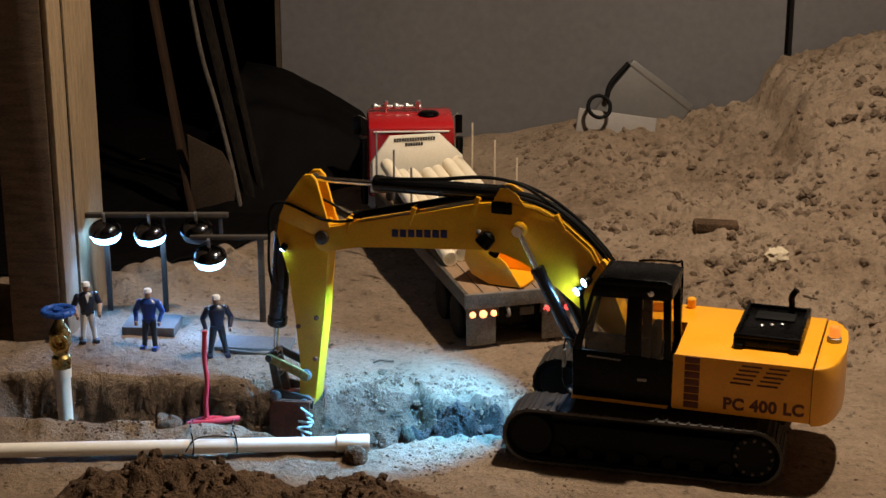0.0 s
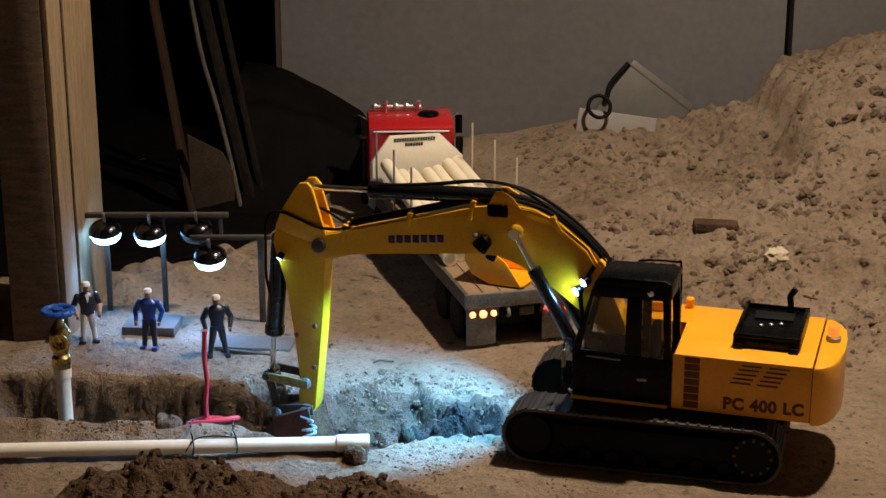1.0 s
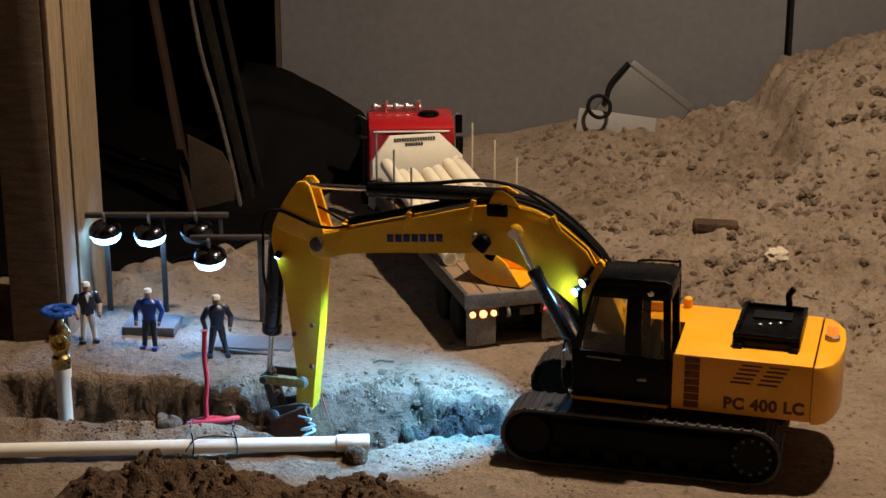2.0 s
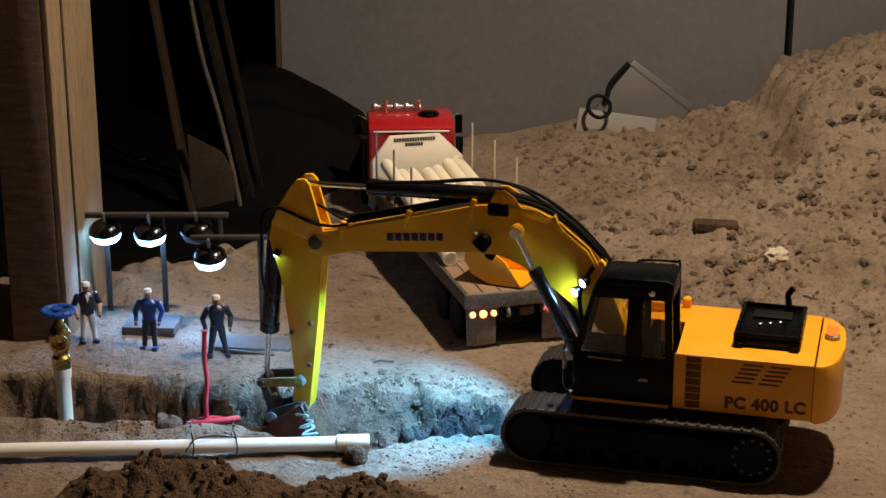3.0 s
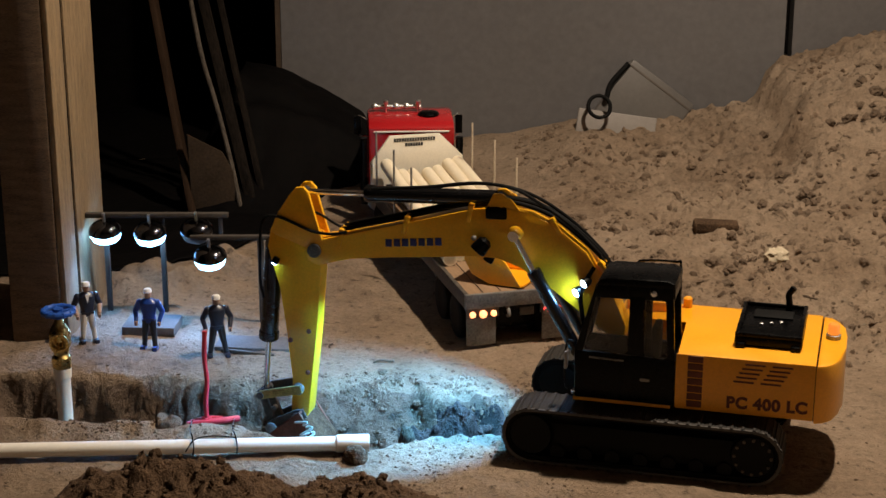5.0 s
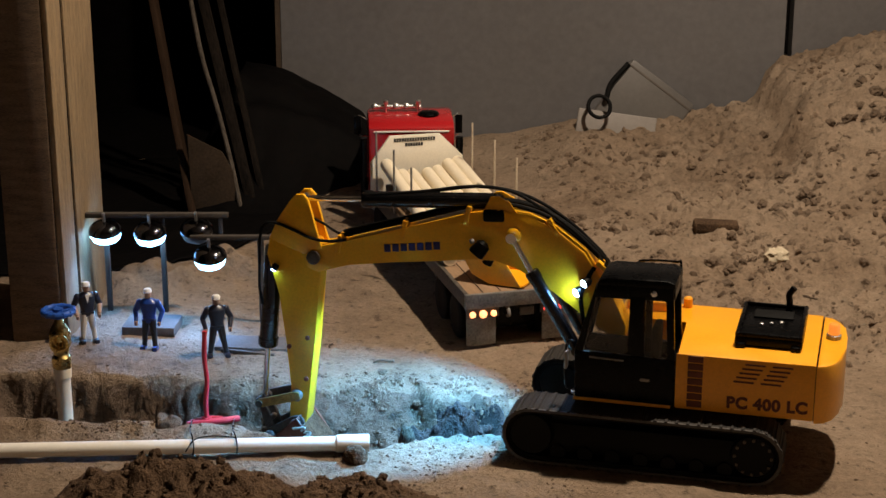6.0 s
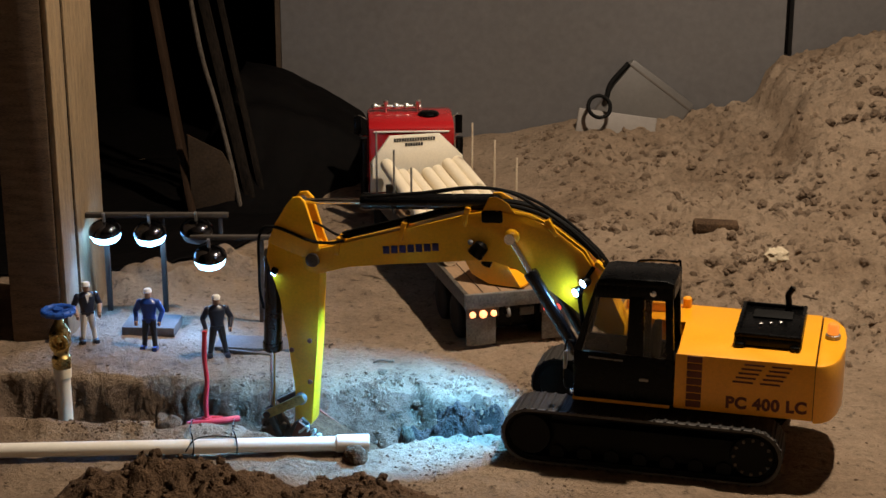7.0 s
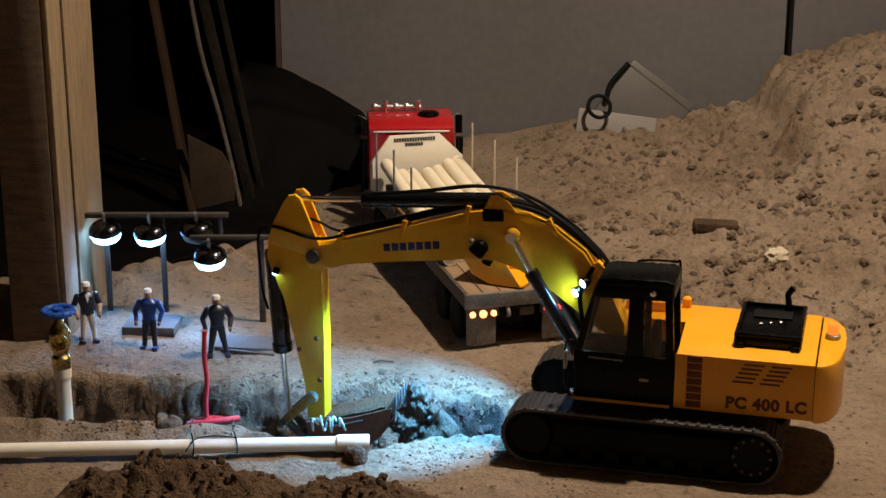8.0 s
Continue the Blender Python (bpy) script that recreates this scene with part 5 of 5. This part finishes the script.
def ground_pipe():
    a, b = Vector((-0.80, 1.925, 0.0145)), Vector((-0.118, 1.960, 0.0145))
    d = b - a
    root = thing("long_pipe", Matrix.Translation(a) @ d.to_track_quat("Z", "Y").to_matrix().to_4x4(), "long white plastic pipe with a coupling, lying on the soil", "pipe")
    part("tube", lathe(B(), [(0.0095, 0), (0.0095, d.length - 0.001), (0.0090, d.length), (0.0070, d.length), (0.0070, 0.001)], 20), PVCCLEAN, root)
    part("coupling", lathe(B(), [(0.0100, d.length - 0.02), (0.0116, d.length - 0.018), (0.0116, d.length + 0.022), (0.0108, d.length + 0.0235), (0.0085, d.length + 0.0235), (0.0080, d.length - 0.005)], 20), PVCCLEAN, root)
    # a stone under its end
    bm = B()
    bmesh.ops.create_icosphere(bm, subdivisions=3, radius=0.016)
    for v in bm.verts:
        v.co *= 1 + 0.25 * noise.noise(v.co * 70) + 0.1 * noise.noise(v.co * 200)
        v.co.z *= 1.05
    ob = part("stone", bm, DARKSOIL)
    ob.matrix_basis = pose(-0.111, 1.942, 0.002, 10, 20, 30)
    tagged(ob, "brown clay lump under the pipe's end", "stone")


def red_stand():
    root = thing("red_stand", pose(-0.316, 2.052, 0.002, 0, 0, 4), "red plastic stake with a flat foot, tied with wire", "stake")
    part("stake", tube(B(), [(0.0, 0, 0.002), (-0.001, 0.002, 0.03), (0.0015, 0.006, 0.06), (-0.001, 0.010, 0.09), (0.0005, 0.012, 0.128)], 0.0033, 10), REDPLASTIC, root)
    foot = B()
    tube(foot, [(-0.026, -0.004, 0.002), (-0.010, -0.006, 0.004), (0.006, -0.004, 0.005), (0.022, 0.0, 0.005), (0.042, 0.008, 0.004)], 0.0042, 10)
    tube(foot, [(-0.022, -0.002, 0.004), (0.0, 0.006, 0.006), (0.02, 0.006, 0.005)], 0.0035, 8)
    rod(foot, (0, 0.001, 0.0), (0, 0.001, 0.010), 0.008, 0.006, 12)
    part("foot", foot, REDPLASTIC, root)
    for x, w in ((-0.012, -0.02), (0.043, 0.036)):
        part("tie_wire", tube(B(), [(w, 0.0, 0.006), (x - 0.006, -0.045, 0.018), (x - 0.004, -0.078, 0.024), (x, -0.100, 0.026), (x + 0.003, -0.115, 0.018), (x + 0.002, -0.119, 0.008)], 0.0010, 6), BLACK, root)
    part("tie_wire", tube(B(), [(-0.02, -0.113, 0.010), (-0.008, -0.106, 0.024), (0.015, -0.102, 0.0265), (0.043, -0.103, 0.024)], 0.0009, 6), BLACK, root)


valve()
ground_pipe()
red_stand()


# ---- loose soil ----
def lump(rng, r, sub=2):
    bm = B()
    bmesh.ops.create_icosphere(bm, subdivisions=sub, radius=r)
    off = Vector((rng.uniform(0, 50), rng.uniform(0, 50), rng.uniform(0, 50)))
    for v in bm.verts:
        n = v.co.normalized()
        v.co *= 1 + 0.5 * noise.noise(n * 1.6 + off) + 0.3 * noise.noise(n * 4.0 + off)
        v.co.z *= 0.72
    return bm


def clods():
    rng = random.Random(12)
    meshes = [mesh_of(lump(rng, 1.0, 3), CLOD, "clod") for k in range(8)]
    # clods large enough to tell apart
    spots = []
    for k in range(150):
        x, y = rng.uniform(0.22, 0.95), rng.uniform(2.3, 3.4)
        if x < 0.45 and y < 2.6:
            continue
        spots.append((x, y, rng.uniform(0.004, 0.0105) * (1 + 0.6 * (rng.random() ** 6))))
    for k in range(14):
        spots.append((rng.gauss(0.68, 0.05), rng.gauss(3.0, 0.06), rng.uniform(0.006, 0.016)))
    for k in range(34):
        spots.append((rng.gauss(0.022, 0.028), rng.gauss(2.085, 0.018), rng.uniform(0.003, 0.009)))
    for k in range(30):
        spots.append((rng.uniform(-0.62, 0.0), rng.gauss(2.19, 0.02), rng.uniform(0.003, 0.008)))
    for k in range(16):
        spots.append((rng.gauss(0.86, 0.05), rng.gauss(3.2, 0.08), rng.uniform(0.007, 0.018)))
    spots += [(-0.364, 2.032, 0.017), (-0.046, 2.052, 0.012), (0.0, 2.07, 0.010), (0.64, 2.75, 0.015), (0.43, 3.3, 0.008)]
    for x, y, r in spots:
        ob = new("soil_clod", meshes[rng.randrange(8)])
        ob.matrix_basis = Matrix.Translation((x, y, height(x, y) - r * 0.05)) @ pose(0, 0, 0, rng.uniform(-30, 30), rng.uniform(-30, 30), rng.uniform(0, 360)) @ Matrix.Diagonal((r, r, r, 1))
        tagged(ob, "dry brown clod of soil on the bank", "clod", "soil clods")
    # crumbs
    verts, faces = [], []
    base = [mesh_of(lump(rng, 1.0, 1), CLOD, "crumb_seed") for k in range(4)]
    shapes = [([v.co.copy() for v in m.vertices], [tuple(p.vertices) for p in m.polygons]) for m in base]

    def scatter(n, fx, fy, lo, hi, power=2.5):
        for k in range(n):
            x, y = fx(), fy()
            if not (-0.78 < x < 1.0 and 1.62 < y < 3.5):
                continue
            if noise.noise((x * 8, y * 8, 4.0)) + 0.6 * noise.noise((x * 23, y * 23, 1.0)) < rng.uniform(-0.25, 0.55):
                continue
            r = lo + (hi - lo) * rng.random() ** power
            pts, fs = shapes[rng.randrange(4)]
            m = Matrix.Translation((x, y, height(x, y) - r * 0.1)) @ pose(0, 0, 0, rng.uniform(0, 360), rng.uniform(0, 360), rng.uniform(0, 360)) @ Matrix.Diagonal((r, r, r, 1))
            s = len(verts)
            verts.extend(m @ p for p in pts)
            faces.extend(tuple(i + s for i in f) for f in fs)
    scatter(7000, lambda: rng.uniform(0.15, 1.0), lambda: rng.uniform(2.25, 3.5), 0.0012, 0.0085)
    scatter(3500, lambda: rng.uniform(-0.7, 0.6), lambda: rng.uniform(1.65, 3.2), 0.0008, 0.0032)
    scatter(2600, lambda: rng.uniform(-0.2, 0.13), lambda: rng.gauss(2.14, 0.05), 0.0007, 0.0042, 3.5)
    scatter(1200, lambda: rng.uniform(-0.62, 0.05), lambda: rng.gauss(2.025, 0.022), 0.0008, 0.0038)
    scatter(1300, lambda: rng.uniform(-0.16, 0.16), lambda: rng.uniform(1.83, 2.06), 0.0007, 0.0028)
    scatter(900, lambda: rng.uniform(-0.62, 0.05), lambda: rng.gauss(2.21, 0.02), 0.0008, 0.004)
    me = bpy.data.meshes.new("soil_crumbs")
    me.from_pydata([tuple(v) for v in verts], [], faces)
    me.materials.append(CLOD)
    tagged(new("soil_crumbs", me), "scattered crumbs of dry brown soil", "soil crumbs", kind="stuff")
    # a brick-like chunk, a pale stone and twigs
    ob = part("clay_block", box(B(), (0, 0, 0), (0.082, 0.03, 0.022), 0.005), DARKSOIL)
    ob.matrix_basis = pose(0.498, 2.90, height(0.498, 2.90) + 0.006, 6, 2, -3)
    tagged(ob, "brown block of clay sunk in the bank", "clay block")
    ob = part("pale_stone", lump(rng, 0.02, 3), mat("pale_stone", (0.50, 0.42, 0.30), 0.85, 0, 0.2, 60, 300, 0.4))
    ob.matrix_basis = pose(0.575, 2.72, height(0.575, 2.72) + 0.006, 0, 0, 40)
    tagged(ob, "pale sandy stone on the bank", "stone")
    for x, y, a, n in ((-0.088, 2.292, 8, 0.03), (-0.17, 2.36, 80, 0.02), (0.60, 2.58, -30, 0.035), (-0.19, 2.26, 30, 0.02)):
        ob = part("twig", tube(B(), [(-n / 2, 0, 0), (-n / 6, n * 0.08, 0.002), (n / 5, -n * 0.05, 0.002), (n / 2, n * 0.06, 0.0)], 0.0016, 6), WOODBOARD)
        ob.matrix_basis = pose(x, y, height(x, y) + 0.0012, 0, 0, a)
        tagged(ob, "short dark twig on the soil", "twig", "twigs")


clods()


def spoil(cx, cy, rx, ry, h, seed, label, soil=DARKSOIL):
    """A heap of damp spoil lying on the ground."""
    verts, faces = [], []
    nx, ny = 90, 60
    for j in range(ny + 1):
        for i in range(nx + 1):
            u, v = 2.4 * i / nx - 1.2, 2.4 * j / ny - 1.2
            x, y = cx + u * rx, cy + v * ry
            p = Vector((x, y, seed))
            d = math.sqrt(u * u + v * v) + 0.22 * noise.noise(p * 11)
            f = max(0.0, 1 - d * d) ** 1.15
            crumble = 0.30 * noise.noise(p * 19) + 0.26 * abs(noise.noise(p * 43)) - 0.22 * abs(noise.noise(p * 71)) + 0.12 * noise.noise(p * 130)
            verts.append((x, y, height(x, y) - 0.006 + h * f * (1 + 1.4 * crumble) + 0.006 * min(1, f * 8)))
    w = nx + 1
    for j in range(ny):
        for i in range(nx):
            a = j * w + i
            faces.append((a, a + 1, a + w + 1, a + w))
    n = len(verts)
    rim = [i for i in range(w)] + [j * w + nx for j in range(1, ny + 1)] + [ny * w + i for i in range(nx - 1, -1, -1)] + [j * w for j in range(ny - 1, 0, -1)]
    verts += [(verts[i][0], verts[i][1], -0.11) for i in rim]
    for k in range(len(rim)):
        q = (k + 1) % len(rim)
        faces.append((rim[k], n + k, n + q, rim[q]))
    faces.append(tuple(range(n, n + len(rim)))[::-1])
    # chunks of clay in the heap
    rng = random.Random(int(seed))
    chunk = lump(rng, 1.0, 2)
    pts, fs = [v.co.copy() for v in chunk.verts], [[v.index for v in f.verts] for f in chunk.faces]
    chunk.free()
    top = list(verts[:n])
    for k in range(170):
        u, v = rng.gauss(0, 0.45), rng.gauss(-0.1, 0.45)
        if u * u + v * v > 0.85:
            continue
        i, j = round((u + 1.2) / 2.4 * nx), round((v + 1.2) / 2.4 * ny)
        r = 0.0015 + 0.0065 * rng.random() ** 4
        m = Matrix.Translation(top[j * w + i]) @ pose(0, 0, 0, rng.uniform(0, 360), rng.uniform(0, 360), rng.uniform(0, 360)) @ Matrix.Diagonal((r, r, r, 1))
        q = len(verts)
        verts.extend(tuple(m @ p) for p in pts)
        faces.extend(tuple(c + q for c in f) for f in fs)
    me = bpy.data.meshes.new("spoil_mound")
    me.from_pydata(verts, [], faces)
    me.materials.append(soil)
    me.shade_smooth()
    tagged(new("spoil_mound", me), label, "soil heap", "spoil heaps")


spoil(-0.315, 1.800, 0.175, 0.085, 0.052, 1.0, "heap of damp dark brown spoil beside the pipe")
spoil(-0.105, 1.790, 0.120, 0.080, 0.036, 5.0, "heap of damp dark brown spoil beside the pipe")
# this heap also paints the shaded end of the trench
spoil(0.020, 2.106, 0.070, 0.052, 0.052, 9.0, "dark clods lying in the end of the trench, its shade put into their colour", CLODSHADE)

HEAP_ROWS = [(0.0, -0.030, 2.095, -0.150, 0), (7.0, -0.030, 2.095, -0.150, 0), (7.2, -0.031, 2.095, -0.098, 0), (7.4, -0.028, 2.095, -0.066, 1), (7.6, -0.025, 2.093, -0.054, 3), (7.8, -0.021, 2.092, -0.042, 6), (8.0, -0.018, 2.090, -0.004, 10)]


HEAPSOIL = mat("fresh_grey_soil", (0.115, 0.082, 0.062), 0.95, 0, 0.45, 50, 280, 1.0, 0.006, spec=0.1)


def heap():
    """Clods that the bucket heaves up, one loose heap."""
    rng = random.Random(31)
    verts, faces = [], []
    seeds = [mesh_of(lump(rng, 1.0, 2), CLOD, "heap_seed") for k in range(5)]
    shapes = [([v.co.copy() for v in m.vertices], [tuple(p.vertices) for p in m.polygons]) for m in seeds]
    n, rings = 72, 36
    # a broken column of packed soil, and a smooth slide of loose soil before it
    for wide, tall, power, cx, cy, cz, rough in ((0.040, 0.064, 0.55, -0.008, 0.0, -0.014, 0.0075), (0.038, 0.052, 0.95, 0.020, -0.024, -0.030, 0.0022)):
        first = len(verts)
        for j in range(rings + 1):
            f = j / rings
            for i in range(n):
                a = i * 2 * math.pi / n
                r = wide * (1 - f) ** power * (1 + 0.35 * noise.noise((math.cos(a) * 1.4, math.sin(a) * 1.4, f * 2.5 + wide)))
                p = Vector((cx + r * math.cos(a) - 0.010 * f, cy + r * math.sin(a) * 0.8, cz + tall * f))
                bits = Vector((noise.noise(p * 70), noise.noise(p * 70 + Vector((9, 0, 0))), noise.noise(p * 70 + Vector((0, 9, 0)))))
                bits += 0.6 * Vector((noise.noise(p * 190), noise.noise(p * 190 + Vector((9, 0, 0))), noise.noise(p * 190 + Vector((0, 9, 0)))))
                verts.append(tuple(p + bits * rough))
        for j in range(rings):
            for i in range(n):
                a, b = first + j * n + i, first + j * n + (i + 1) % n
                faces.append((a, b, b + n, a + n))
        faces.append(tuple(range(first, first + n))[::-1])
    for k in range(150):
        f = rng.random() ** 1.4
        a = rng.uniform(0, 2 * math.pi)
        d = 0.045 * (1 - f) ** 0.9 * rng.uniform(0.85, 1.12)
        r = 0.0008 + 0.0040 * rng.random() ** 3
        m = Matrix.Translation((d * math.cos(a) - 0.010 * f, d * math.sin(a) * 0.8, 0.060 * f ** 0.9 - 0.012)) @ pose(0, 0, 0, rng.uniform(0, 360), rng.uniform(0, 360), rng.uniform(0, 360)) @ Matrix.Diagonal((r, r, r, 1))
        pts, fs = shapes[rng.randrange(5)]
        s = len(verts)
        verts.extend(tuple(m @ p) for p in pts)
        faces.extend(tuple(i + s for i in q) for q in fs)
    me = bpy.data.meshes.new("soil_mound")
    me.from_pydata(verts, [], faces)
    me.materials.append(HEAPSOIL)
    me.shade_smooth()
    ob = new("soil_mound", me)
    ob.matrix_basis = pose(*HEAP_ROWS[0][1:4])
    MOVING["heap"] = tagged(ob, "loose heap of soil pushed up by the bucket", "soil heap")


heap()


# ---- what moves ----
# seconds, creep of the whole machine, slew, boom, arm (degrees from the pose as built), angle of the tie link, play in the bucket's hinge
DIG = [
    (0.0, -0.0025, -2.80, -0.32, 0.20, 21.0, 2.0), (0.5, -0.0022, -2.58, 0.81, -0.25, 12.0, 3.0), (1.0, -0.0013, -2.24, 1.13, -0.20, 5.5, 4.0),
    (1.5, 0.0, -1.85, 0.92, 0.05, 3.0, 5.0), (2.25, 0.0, -1.15, 0.40, 0.15, -2.5, 6.0), (3.0, 0.0, -0.50, -0.09, 0.15, -7.5, 7.0), (3.5, 0.0, -0.25, -0.06, -0.10, -9.5, 8.0),
    (4.0, 0.0, 0.0, 0.0, 0.0, -12.0, 8.0), (4.5, -0.0008, 0.02, 0.58, -0.40, -13.0, 9.0), (5.25, -0.0014, -0.05, 1.70, -1.75, -14.5, 10.0), (6.0, -0.0016, -0.12, 2.75, -3.09, -17.0, 11.0),
    (6.5, -0.0012, -0.14, 3.52, -3.75, -20.5, 10.0), (6.75, -0.0008, -0.14, 3.45, -2.9, -24.0, 8.0), (7.0, -0.0006, -0.14, 3.24, -1.35, -29.0, 5.0), (7.25, -0.0006, -0.25, 2.95, 0.9, -36.0, -1.0),
    (7.5, -0.0006, -0.30, 2.74, 2.6, -39.5, -4.0), (7.75, -0.0005, -0.2, 2.62, 3.5, -41.5, -11.0), (8.0, -0.0005, -0.1, 2.58, 3.7, -43.0, -21.0),
]


def aim(a, b):
    """At a, its x axis towards b, in the machine's side plane."""
    d = b - a
    return Matrix.Translation(a) @ Matrix.Rotation(-math.atan2(d.z, d.x), 4, "Y")


def dig_poses(slew, lift, fold, tie, play):
    turn = Matrix.Rotation(radians(slew), 4, "Z")
    mb = Matrix.Translation(FOOT) @ Matrix.Rotation(radians(lift), 4, "Y")
    ma = mb @ Matrix.Translation(ARMPIN - FOOT) @ Matrix.Rotation(radians(fold), 4, "Y")
    on_boom = lambda p: mb @ (p - FOOT)
    on_arm = lambda p: ma @ (p - ARMPIN)
    pin, hinge = on_arm(LINKPIN), on_arm(BUCKETPIN)
    knee = pin + Vector((math.cos(radians(tie)), 0, math.sin(radians(tie)))) * LINK
    d = knee - hinge
    reach = d.length
    inner = math.acos(max(-1, min(1, (reach ** 2 + EAR ** 2 - HLINK ** 2) / (2 * reach * EAR))))
    ear_angle = math.atan2(d.z, d.x) - inner + radians(play)
    ear = hinge + Vector((math.cos(ear_angle), 0, math.sin(ear_angle))) * EAR
    out = {"house": Matrix(), "cab": Matrix(), "boom": mb, "arm": ma,
           "bucket": aim(hinge, ear), "tie_link": aim(pin, knee), "tie_link_far": aim(pin, knee), "bucket_link": aim(knee, ear)}
    pairs = {"arm": (on_boom(ARMCYL), on_arm(ARMTOP)), "bucket": (on_arm(BUCKETCYL), knee)}
    for side, y in (("near_boom", 0.030), ("far_boom", -0.030)):
        pairs[side] = (BOOMCYL_BASE + Vector((0, y, 0)), on_boom(BOOMCYL_TOP) + Vector((0, y, 0)))
    for name, (a, b) in pairs.items():
        out[name + "_cylinder"], out[name + "_rod"] = aim(a, b), aim(b, a)
    return {k: turn @ m for k, m in out.items()}


def motions():
    rows = {k: [] for k in MOVING}
    for t, creep, slew, lift, fold, tie, play in DIG:
        rows["root"].append((t, MACHINE @ pose(creep, 0, 0)))
        for k, m in dig_poses(slew, lift, fold, tie, play).items():
            rows[k].append((t, m))
    if "heap" in MOVING:
        rows["heap"] = [(t, pose(x, y, z, 0, 0, r)) for t, x, y, z, r in HEAP_ROWS]
    for k, r in rows.items():
        walk(MOVING[k], r)


motions()
